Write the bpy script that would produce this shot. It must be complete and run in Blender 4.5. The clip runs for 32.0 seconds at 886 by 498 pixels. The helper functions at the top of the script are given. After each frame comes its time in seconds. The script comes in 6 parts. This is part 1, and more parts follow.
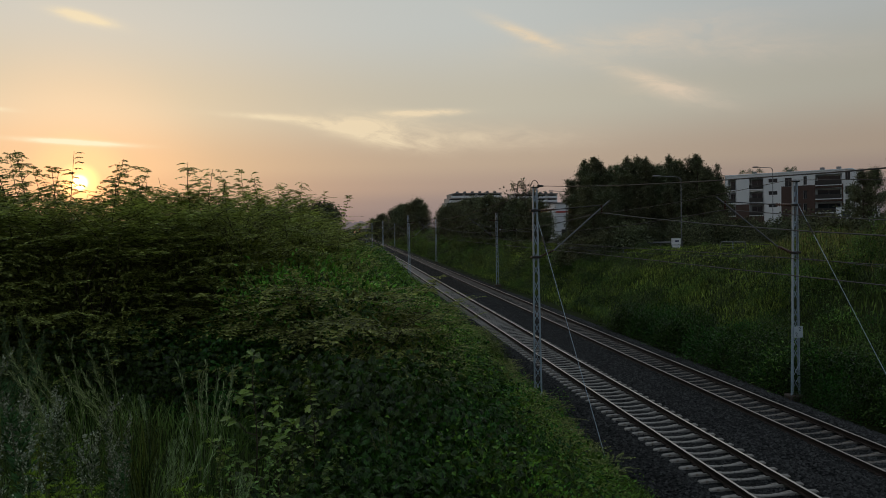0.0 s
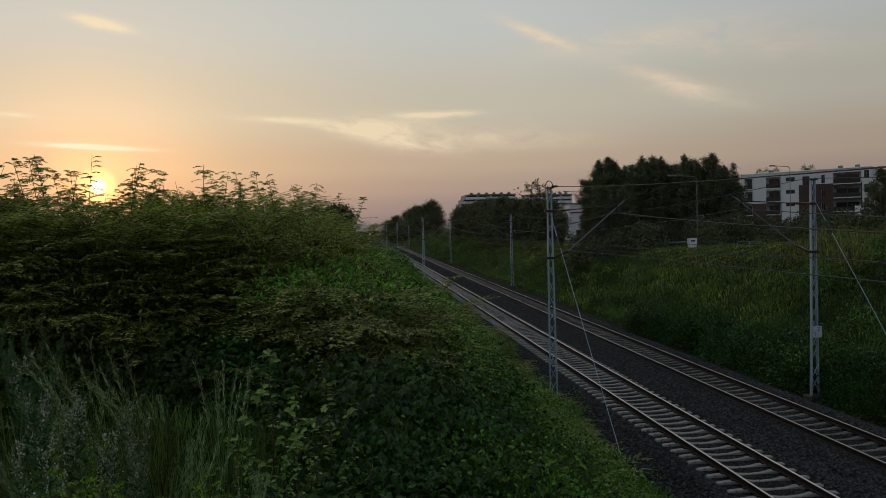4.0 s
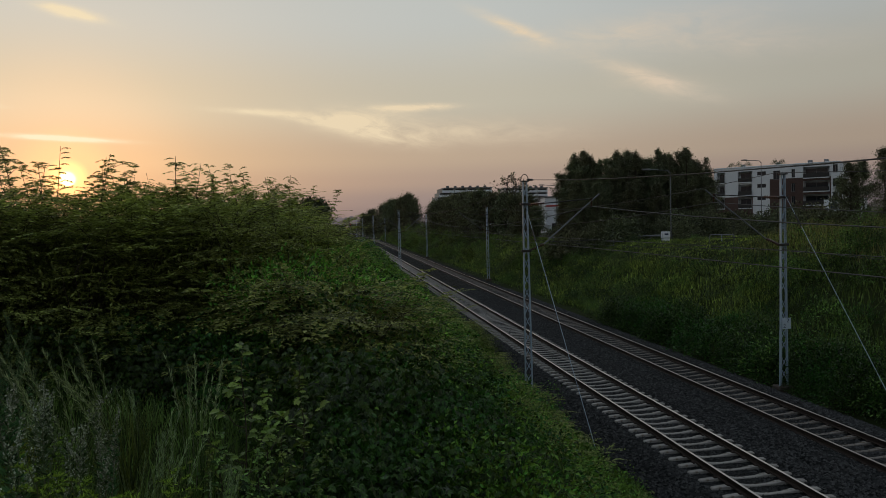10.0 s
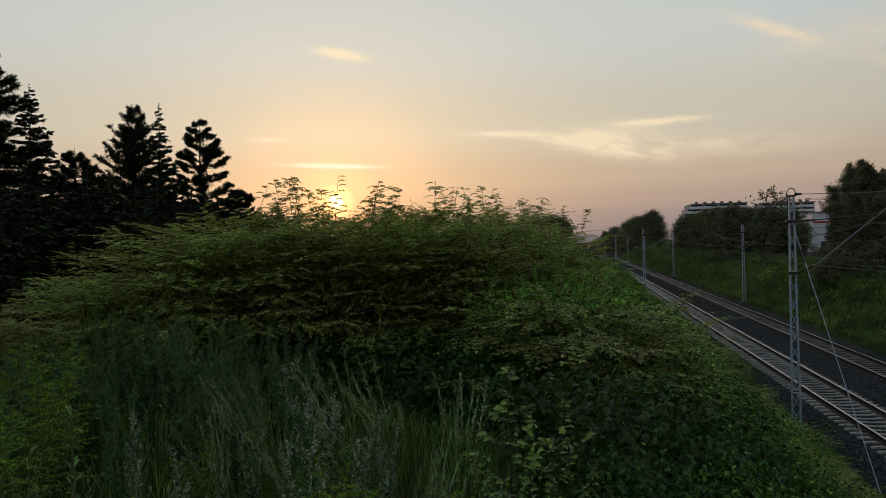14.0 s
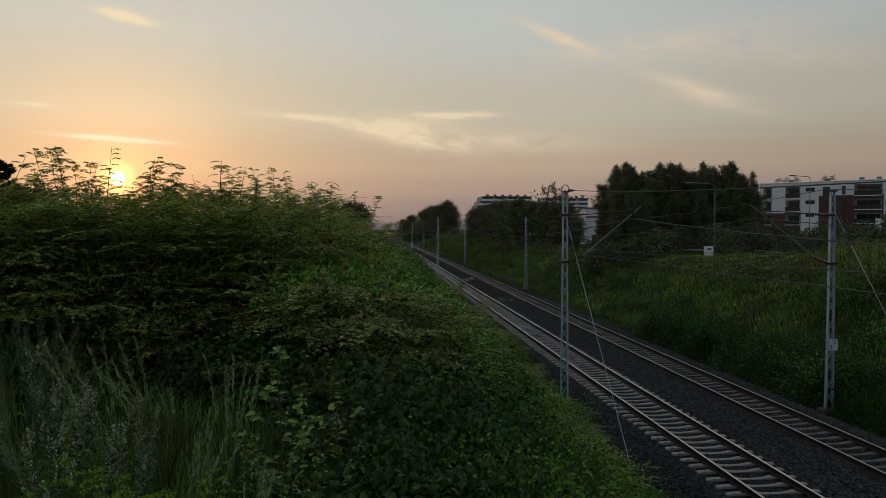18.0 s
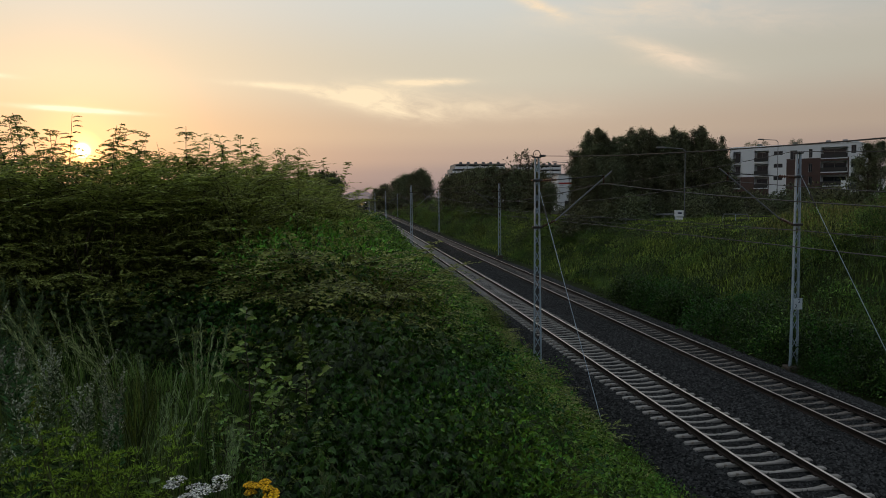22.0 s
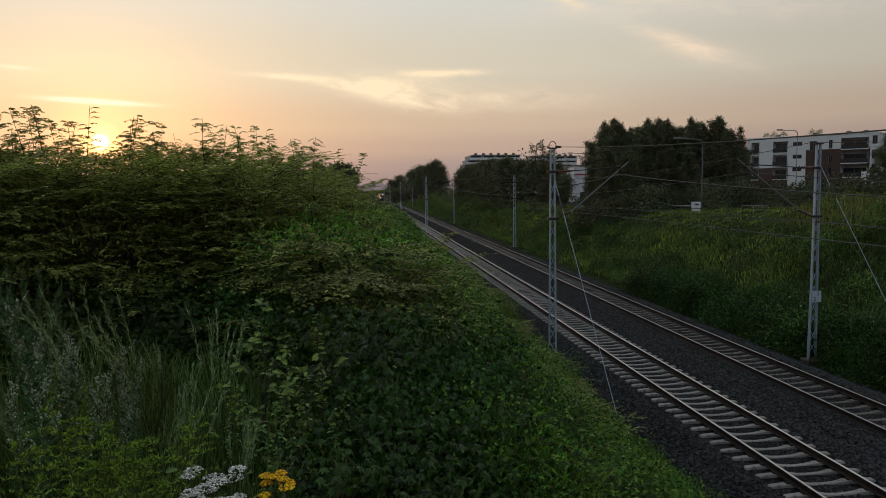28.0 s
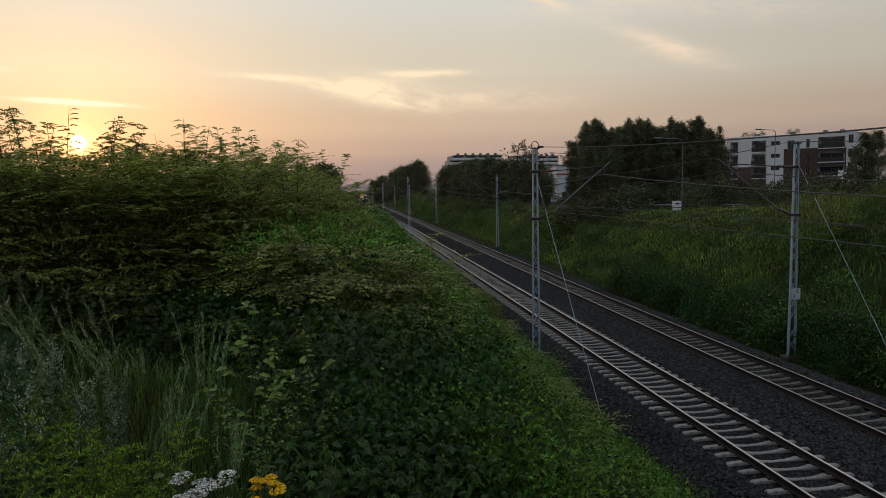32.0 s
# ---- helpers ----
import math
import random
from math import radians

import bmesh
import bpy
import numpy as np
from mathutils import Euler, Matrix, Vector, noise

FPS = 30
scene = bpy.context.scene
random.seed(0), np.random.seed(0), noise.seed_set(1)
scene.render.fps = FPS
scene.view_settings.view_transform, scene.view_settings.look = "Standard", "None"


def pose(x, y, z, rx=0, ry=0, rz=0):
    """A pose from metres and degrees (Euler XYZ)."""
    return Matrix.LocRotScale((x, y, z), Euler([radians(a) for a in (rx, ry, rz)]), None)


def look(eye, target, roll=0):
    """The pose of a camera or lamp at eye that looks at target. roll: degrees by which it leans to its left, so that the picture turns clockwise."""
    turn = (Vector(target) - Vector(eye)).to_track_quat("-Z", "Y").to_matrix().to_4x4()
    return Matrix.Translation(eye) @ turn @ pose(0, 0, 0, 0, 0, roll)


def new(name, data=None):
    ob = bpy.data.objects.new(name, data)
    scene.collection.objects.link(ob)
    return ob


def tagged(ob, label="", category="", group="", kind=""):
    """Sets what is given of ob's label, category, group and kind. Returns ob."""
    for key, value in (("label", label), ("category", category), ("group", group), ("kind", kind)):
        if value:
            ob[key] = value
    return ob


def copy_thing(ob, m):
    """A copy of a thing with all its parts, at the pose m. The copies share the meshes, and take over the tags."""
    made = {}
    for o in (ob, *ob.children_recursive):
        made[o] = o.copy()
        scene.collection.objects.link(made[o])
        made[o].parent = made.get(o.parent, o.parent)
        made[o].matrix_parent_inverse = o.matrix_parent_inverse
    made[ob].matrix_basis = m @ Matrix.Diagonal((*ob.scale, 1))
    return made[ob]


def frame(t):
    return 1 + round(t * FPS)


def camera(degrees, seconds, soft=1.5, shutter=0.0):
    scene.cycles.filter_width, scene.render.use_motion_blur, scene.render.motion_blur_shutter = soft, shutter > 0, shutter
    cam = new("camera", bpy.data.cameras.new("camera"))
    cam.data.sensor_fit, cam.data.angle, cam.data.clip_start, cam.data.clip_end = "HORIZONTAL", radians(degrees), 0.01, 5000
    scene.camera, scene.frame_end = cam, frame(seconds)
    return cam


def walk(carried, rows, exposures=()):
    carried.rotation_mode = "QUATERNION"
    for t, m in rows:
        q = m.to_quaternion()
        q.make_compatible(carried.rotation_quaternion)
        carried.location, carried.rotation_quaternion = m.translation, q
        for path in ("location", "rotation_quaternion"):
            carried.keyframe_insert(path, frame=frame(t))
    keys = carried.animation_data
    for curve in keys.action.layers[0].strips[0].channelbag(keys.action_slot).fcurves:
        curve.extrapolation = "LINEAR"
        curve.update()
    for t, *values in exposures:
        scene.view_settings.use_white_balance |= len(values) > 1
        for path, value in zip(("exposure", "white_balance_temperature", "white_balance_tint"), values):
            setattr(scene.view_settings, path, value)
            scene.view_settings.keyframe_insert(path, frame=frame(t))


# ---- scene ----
cam = camera(64.2, 32.0, soft=0.75)
ROWS = [
    (0, -0.035, 0.017, 6.724, 88.17, 1.19, -7.84), (0.5, -0.042, 0.016, 6.726, 88.24, 1.13, -7.70), (1, -0.043, 0.006, 6.729, 88.32, 1.14, -7.41),
    (1.5, -0.042, 0.009, 6.723, 88.08, 1.27, -7.48), (2, -0.045, 0.008, 6.716, 88.15, 1.27, -7.28), (2.5, -0.044, 0.010, 6.716, 88.36, 1.41, -6.77),
    (3, -0.038, 0.009, 6.719, 88.24, 1.50, -6.73), (3.5, -0.038, 0.010, 6.713, 88.32, 1.57, -6.63), (5.5, -0.021, 0.020, 6.714, 88.26, 1.63, -7.17),
    (6, -0.016, 0.027, 6.710, 88.06, 1.66, -7.34), (6.5, -0.015, 0.023, 6.710, 87.92, 1.66, -7.47), (7, -0.019, 0.023, 6.707, 87.60, 1.57, -7.63),
    (7.5, -0.016, 0.018, 6.704, 87.43, 1.59, -7.63), (8, -0.012, 0.017, 6.705, 87.35, 1.63, -7.64), (8.5, -0.018, 0.018, 6.703, 87.49, 1.64, -7.76),
    (9, -0.016, 0.014, 6.712, 87.61, 1.57, -8.12), (9.5, -0.020, -0.002, 6.713, 87.61, 1.58, -8.35), (10, -0.020, -0.001, 6.708, 87.72, 1.53, -8.60),
    (10.5, -0.014, -0.002, 6.714, 87.83, 1.36, -8.94), (11, -0.008, 0.013, 6.712, 87.88, 1.39, -8.73), (11.5, -0.013, 0.005, 6.718, 88.04, 1.28, -8.43),
    (12, -0.014, 0.004, 6.718, 88.53, 1.36, -8.00), (12.5, -0.033, 0.008, 6.721, 88.85, 1.24, -6.74), (13, -0.075, 0.025, 6.726, 89.17, 1.37, -1.22),
    (13.5, -0.128, 0.078, 6.730, 89.41, 1.36, 6.89), (14, -0.167, 0.101, 6.747, 89.71, 1.52, 10.73), (14.5, -0.187, 0.090, 6.757, 89.80, 1.30, 12.33),
    (16.5, -0.151, 0.088, 6.785, 92.10, 0.41, 9.31), (17, -0.130, 0.092, 6.758, 91.21, 0.58, 6.93), (17.5, -0.082, 0.065, 6.747, 89.93, 0.40, 0.02),
    (18, -0.021, 0.010, 6.721, 88.38, -0.06, -5.45), (18.5, 0.013, -0.032, 6.697, 87.11, -0.25, -7.06), (19, 0.035, -0.057, 6.682, 85.83, -0.19, -8.49),
    (19.5, 0.047, -0.062, 6.677, 85.91, 0.10, -8.46), (20, 0.043, -0.051, 6.670, 86.14, 0.33, -8.16), (20.5, 0.036, -0.045, 6.672, 86.06, 0.46, -8.18),
    (21, 0.033, -0.038, 6.667, 86.03, 0.63, -7.88), (21.5, 0.031, -0.039, 6.674, 85.95, 0.55, -7.69), (22, 0.029, -0.028, 6.666, 85.81, 0.76, -7.58),
    (22.5, 0.035, -0.028, 6.667, 85.79, 0.88, -7.76), (23, 0.037, -0.033, 6.667, 85.81, 1.02, -8.06), (23.5, 0.040, -0.044, 6.674, 85.94, 0.84, -7.96),
    (24, 0.038, -0.040, 6.669, 85.99, 0.93, -7.91), (24.5, 0.037, -0.032, 6.668, 86.04, 1.08, -7.69), (25, 0.031, -0.016, 6.669, 86.23, 0.98, -7.32),
    (25.5, 0.032, -0.004, 6.665, 86.12, 1.02, -7.11), (26, 0.037, -0.004, 6.662, 85.54, 0.98, -6.90), (26.5, 0.033, -0.001, 6.659, 85.50, 0.86, -6.61),
    (28.5, 0.026, -0.006, 6.665, 85.06, 0.74, -6.37), (29, 0.025, -0.009, 6.663, 85.13, 0.78, -6.93), (29.5, 0.022, -0.017, 6.664, 85.28, 0.91, -7.33),
    (30, 0.022, -0.021, 6.668, 85.55, 1.02, -7.41), (30.5, 0.018, -0.021, 6.670, 85.60, 1.05, -8.05), (31, 0.009, -0.017, 6.669, 85.49, 1.04, -8.03),
    (31.5, -0.004, -0.010, 6.669, 85.30, 0.92, -7.98), (32, 0.000, -0.000, 6.670, 85.12, 1.00, -7.80),
]
walk(cam, [(t, pose(x, y, z, rx, ry, rz)) for t, x, y, z, rx, ry, rz in ROWS],
     exposures=[(0, -0.27, 6500, 11), (12, -0.28, 6500, 11), (14.5, -0.13, 6450, 11), (16.5, -0.26, 6500, 11), (17.2, -0.36, 6550, 11), (18.2, -0.28, 6550, 11), (19.5, -0.02, 6600, 12), (32, 0.04, 6650, 13)])

# ---- sky and sun ----
SUN_AZ, SUN_EL = -19.25, 3.7          # degrees right of the track's line, above the horizon


def sky_dir(az, el):
    a, e = radians(az), radians(el)
    return Vector((math.sin(a) * math.cos(e), math.cos(a) * math.cos(e), math.sin(e)))


def build_world():
    w = bpy.data.worlds.new("evening_sky")
    scene.world = w
    w.use_nodes = True
    nt = w.node_tree
    nt.nodes.clear()
    N, L = nt.nodes.new, nt.links.new

    def math_node(op, a, b=None, c=None, clamp=False):
        n = N("ShaderNodeMath")
        n.operation, n.use_clamp = op, clamp
        for i, v in enumerate((a, b, c)):
            if v is None:
                continue
            if isinstance(v, (int, float)):
                n.inputs[i].default_value = v
            else:
                L(v, n.inputs[i])
        return n.outputs[0]

    def ramp(fac, stops):
        n = N("ShaderNodeValToRGB")
        n.color_ramp.interpolation = "EASE"
        els = n.color_ramp.elements
        while len(els) < len(stops):
            els.new(0.5)
        for e, (p, c) in zip(els, stops):
            e.position, e.color = p, (*c, 1)
        L(fac, n.inputs[0])
        return n.outputs[0]

    def mix(kind, fac, a, b):
        n = N("ShaderNodeMix")
        n.data_type, n.blend_type = "RGBA", kind
        for sock, v in ((n.inputs[0], fac), (n.inputs[6], a), (n.inputs[7], b)):
            if isinstance(v, (int, float)):
                sock.default_value = v
            elif isinstance(v, tuple):
                sock.default_value = (*v, 1)
            else:
                L(v, sock)
        return n.outputs[2]

    co = N("ShaderNodeTexCoord").outputs["Generated"]
    sep = N("ShaderNodeSeparateXYZ")
    L(co, sep.inputs[0])
    X, Y, Z = sep.outputs
    el = math_node("MULTIPLY", math_node("ARCSINE", Z), 57.2958)
    az = math_node("MULTIPLY", math_node("ARCTAN2", X, Y), 57.2958)
    dot = N("ShaderNodeVectorMath")
    dot.operation = "DOT_PRODUCT"
    L(co, dot.inputs[0])
    dot.inputs[1].default_value = sky_dir(SUN_AZ, SUN_EL)
    off = math_node("MULTIPLY", math_node("ARCCOSINE", math_node("MINIMUM", dot.outputs["Value"], 1.0)), 57.2958)
    # clear evening air, layer by layer from the horizon to the zenith
    air = ramp(math_node("DIVIDE", el, 60.0, clamp=True), [
        (0.0, (0.25, 0.21, 0.22)), (0.030, (0.325, 0.27, 0.265)), (0.055, (0.43, 0.335, 0.285)), (0.085, (0.515, 0.41, 0.315)),
        (0.16, (0.57, 0.545, 0.445)), (0.27, (0.575, 0.615, 0.59)), (0.42, (0.53, 0.615, 0.655)), (1.0, (0.46, 0.53, 0.60))])
    # the side away from the sun is duller and bluer
    away = ramp(math_node("DIVIDE", off, 180.0, clamp=True), [
        (0.0, (1.08, 1.04, 0.99)), (0.17, (1.02, 1.0, 0.99)), (0.33, (0.82, 0.82, 0.84)), (0.6, (0.60, 0.61, 0.65)), (1.0, (0.48, 0.49, 0.54))])
    col = mix("MULTIPLY", 1.0, air, away)
    # the glow of the haze round the sun
    glow = ramp(math_node("DIVIDE", off, 30.0, clamp=True), [
        (0.0, (9.0, 6.0, 2.8)), (0.009, (6.0, 3.8, 1.4)), (0.022, (1.5, 0.70, 0.14)), (0.055, (0.46, 0.16, 0.03)), (0.14, (0.12, 0.035, 0.006)), (0.36, (0.012, 0.002, 0.0)), (1.0, (0, 0, 0))])
    col = mix("ADD", 1.0, col, glow)
    sky = N("ShaderNodeTexSky")
    sky.sky_type, sky.sun_disc = "NISHITA", False
    sky.sun_elevation, sky.sun_rotation = radians(SUN_EL), radians(SUN_AZ)
    sky.dust_density, sky.air_density = 3.0, 1.0
    col = mix("ADD", 0.012, col, sky.outputs[0])

    # thin high cloud: torn streaks, brighter towards the sun
    m = N("ShaderNodeCombineXYZ")
    L(az, m.inputs[0])
    L(math_node("MULTIPLY", math_node("ADD", el, math_node("MULTIPLY", az, 0.12)), 3.2), m.inputs[1])
    tear = N("ShaderNodeTexNoise")
    L(m.outputs[0], tear.inputs["Vector"])
    tear.inputs["Scale"].default_value, tear.inputs["Detail"].default_value, tear.inputs["Roughness"].default_value = 0.30, 8.0, 0.66
    tear.inputs["Distortion"].default_value = 0.6
    torn = math_node("MULTIPLY", math_node("SUBTRACT", tear.outputs[0], 0.24, clamp=True), 2.0)
    total = None
    # az, el, half length, half height, slope, strength
    for a0, e0, la, he, slope, k in CLOUDS:
        da = math_node("SUBTRACT", az, a0)
        de = math_node("SUBTRACT", math_node("SUBTRACT", el, e0), math_node("MULTIPLY", da, slope))
        q = math_node("ADD", math_node("POWER", math_node("DIVIDE", math_node("ABSOLUTE", da), la), 2.0),
                      math_node("POWER", math_node("DIVIDE", math_node("ABSOLUTE", de), he), 2.0))
        g = math_node("MULTIPLY", math_node("EXPONENT", math_node("MULTIPLY", q, -1.0)), k)
        total = g if total is None else math_node("ADD", total, g)
    veil = math_node("MULTIPLY", total, torn, clamp=True)
    shine = ramp(math_node("DIVIDE", off, 60.0, clamp=True), [(0.0, (1.3, 1.10, 0.72)), (0.3, (1.0, 0.82, 0.55)), (1.0, (0.74, 0.62, 0.50))])
    col = mix("MIX", veil, col, shine)
    bg = N("ShaderNodeBackground")
    L(col, bg.inputs[0])
    bg.inputs[1].default_value = 1.0
    L(bg.outputs[0], N("ShaderNodeOutputWorld").inputs[0])


CLOUDS = [(-5.2, 8.75, 3.2, 0.22, -0.05, 1.6), (-2.2, 8.35, 2.6, 0.34, -0.14, 1.6), (1.2, 7.75, 3.2, 0.75, -0.20, 1.4), (4.6, 7.1, 3.2, 0.80, -0.18, 1.1), (2.6, 8.5, 3.4, 0.8, -0.02, 0.9), (9.0, 7.2, 5.0, 0.9, -0.04, 0.6),
          (6.6, 9.1, 3.0, 0.26, 0.0, 2.2), (15.0, 6.9, 5.0, 0.9, -0.04, 0.4), (-19.4, 6.55, 3.0, 0.16, -0.03, 3.6), (-18.4, 15.15, 1.8, 0.34, -0.14, 2.8), (14.6, 14.9, 2.6, 0.42, -0.42, 1.5),
          (24.4, 10.8, 3.4, 0.55, -0.36, 1.15), (26.5, 9.6, 3.4, 0.8, -0.2, 0.7), (24.0, 14.0, 9.0, 1.2, 0.05, 0.6), (-24.5, 8.6, 1.5, 0.15, 0.0, 1.3), (31.0, 12.5, 7.0, 1.0, -0.1, 0.5)]
build_world()

sun = new("sun_light", bpy.data.lights.new("sun_light", "SUN"))
sun.data.energy, sun.data.angle, sun.data.color = 0.2, radians(0.6), (1.0, 0.42, 0.14)
sun.matrix_world = look(sky_dir(SUN_AZ, SUN_EL) * 500, (0, 0, 0))

# ---- materials ----
def shader(name):
    m = bpy.data.materials.new(name)
    m.use_nodes = True
    nt = m.node_tree
    return m, nt, nt.nodes["Principled BSDF"], nt.nodes.new, nt.links.new


def surface(name, c1, c2, rough=0.8, scale=4.0, metal=0.0, bump=0.3, fine=60.0, spot=None, island=False, spec=0.3):
    """A two-scale surface: broad stains between c1 and c2, fine grain, bump; spot: (colour, amount) of blotches."""
    m, nt, p, N, L = shader(name)
    co = N("ShaderNodeTexCoord").outputs["Object"]
    broad, grain = N("ShaderNodeTexNoise"), N("ShaderNodeTexNoise")
    for n, s, d in ((broad, scale, 5), (grain, fine, 4)):
        L(co, n.inputs["Vector"])
        n.inputs["Scale"].default_value, n.inputs["Detail"].default_value = s, d
    mixc = N("ShaderNodeMix")
    mixc.data_type = "RGBA"
    mixc.inputs[6].default_value, mixc.inputs[7].default_value = (*c1, 1), (*c2, 1)
    add = N("ShaderNodeMath")
    add.operation, add.use_clamp = "MULTIPLY_ADD", True
    L(grain.outputs[0], add.inputs[0])
    add.inputs[1].default_value = 0.7
    sub = N("ShaderNodeMath")
    sub.operation = "SUBTRACT"
    L(broad.outputs[0], sub.inputs[0])
    sub.inputs[1].default_value = 0.35
    L(sub.outputs[0], add.inputs[2])
    L(add.outputs[0], mixc.inputs[0])
    out = mixc.outputs[2]
    src = N("ShaderNodeNewGeometry").outputs["Random Per Island"] if island else N("ShaderNodeObjectInfo").outputs["Random"]
    vary = N("ShaderNodeMapRange")
    L(src, vary.inputs[0])
    vary.inputs[3].default_value, vary.inputs[4].default_value = (0.35, 1.65) if island else (0.88, 1.12)
    hsv = N("ShaderNodeHueSaturation")
    L(out, hsv.inputs["Color"])
    L(vary.outputs[0], hsv.inputs["Value"])
    out = hsv.outputs[0]
    if spot:
        sp = N("ShaderNodeTexNoise")
        L(co, sp.inputs["Vector"])
        sp.inputs["Scale"].default_value, sp.inputs["Detail"].default_value = scale * 2.7, 8
        cut = N("ShaderNodeMapRange")
        L(sp.outputs[0], cut.inputs[0])
        cut.inputs[1].default_value, cut.inputs[2].default_value = 0.62 - spot[1] * 0.3, 0.70 - spot[1] * 0.3
        ms = N("ShaderNodeMix")
        ms.data_type = "RGBA"
        L(cut.outputs[0], ms.inputs[0])
        L(out, ms.inputs[6])
        ms.inputs[7].default_value = (*spot[0], 1)
        out = ms.outputs[2]
    L(out, p.inputs["Base Color"])
    b = N("ShaderNodeBump")
    b.inputs["Strength"].default_value, b.inputs["Distance"].default_value = bump, 0.02
    L(grain.outputs[0], b.inputs["Height"])
    L(b.outputs[0], p.inputs["Normal"])
    rr = N("ShaderNodeMapRange")
    L(grain.outputs[0], rr.inputs[0])
    rr.inputs[3].default_value, rr.inputs[4].default_value = max(rough - 0.15, 0.05), min(rough + 0.12, 1)
    L(rr.outputs[0], p.inputs["Roughness"])
    p.inputs["Metallic"].default_value = metal
    p.inputs["Specular IOR Level"].default_value = spec
    return m


def foliage(name, c1, c2, trans=0.35, gloss=0.55, hue=0.03, patch=(1.3, 0.6, 1.4), spec=0.16, vary=0.2):
    """Leaves: colour varies from leaf to leaf and plant to plant; light shines through them."""
    m, nt, p, N, L = shader(name)
    geo, info = N("ShaderNodeNewGeometry"), N("ShaderNodeObjectInfo")
    mixc = N("ShaderNodeMix")
    mixc.data_type = "RGBA"
    mixc.inputs[6].default_value, mixc.inputs[7].default_value = (*[c * 0.28 for c in c1], 1), (*[c * 1.45 for c in c2], 1)
    L(geo.outputs["Random Per Island"], mixc.inputs[0])
    co = N("ShaderNodeTexCoord").outputs["Object"]
    n = N("ShaderNodeTexNoise")
    L(co, n.inputs["Vector"])
    n.inputs["Scale"].default_value, n.inputs["Detail"].default_value = patch[0], 4
    val = N("ShaderNodeMapRange")
    L(n.outputs[0], val.inputs[0])
    val.inputs[1].default_value, val.inputs[2].default_value = 0.3, 0.7
    val.inputs[3].default_value, val.inputs[4].default_value = patch[1:]
    hue_r = N("ShaderNodeMapRange")
    L(info.outputs["Random"], hue_r.inputs[0])
    hue_r.inputs[3].default_value, hue_r.inputs[4].default_value = 0.5 - hue, 0.5 + hue
    hsv = N("ShaderNodeHueSaturation")
    L(mixc.outputs[2], hsv.inputs["Color"])
    each = N("ShaderNodeMapRange")
    L(info.outputs["Random"], each.inputs[0])
    each.inputs[3].default_value, each.inputs[4].default_value = 1.0 - vary, 1.0 + vary
    both = N("ShaderNodeMath")
    both.operation = "MULTIPLY"
    L(val.outputs[0], both.inputs[0])
    L(each.outputs[0], both.inputs[1])
    L(both.outputs[0], hsv.inputs["Value"])
    L(hue_r.outputs[0], hsv.inputs["Hue"])
    L(hsv.outputs[0], p.inputs["Base Color"])
    p.inputs["Roughness"].default_value = gloss
    p.inputs["Specular IOR Level"].default_value = spec
    tr = N("ShaderNodeBsdfTranslucent")
    warm = N("ShaderNodeMix")
    warm.data_type, warm.blend_type = "RGBA", "MULTIPLY"
    warm.inputs[0].default_value = 1.0
    L(hsv.outputs[0], warm.inputs[6])
    warm.inputs[7].default_value = (1.35, 1.4, 0.8, 1)
    L(warm.outputs[2], tr.inputs[0])
    ms = N("ShaderNodeMixShader")
    ms.inputs[0].default_value = trans * 0.55
    L(p.outputs[0], ms.inputs[1])
    L(tr.outputs[0], ms.inputs[2])
    L(ms.outputs[0], nt.nodes["Material Output"].inputs[0])
    return m


def lamp_glass(name, colour, power):
    m, nt, p, N, L = shader(name)
    p.inputs["Base Color"].default_value = (*colour, 1)
    p.inputs["Emission Color"].default_value = (*colour, 1)
    p.inputs["Emission Strength"].default_value = power
    return m


def pane_glass(name):
    m, nt, p, N, L = shader(name)
    n = N("ShaderNodeTexNoise")
    n.inputs["Scale"].default_value = 0.6
    r = N("ShaderNodeMapRange")
    L(n.outputs[0], r.inputs[0])
    r.inputs[3].default_value, r.inputs[4].default_value = 0.03, 0.16
    L(r.outputs[0], p.inputs["Roughness"])
    p.inputs["Base Color"].default_value = (0.02, 0.025, 0.03, 1)
    return m


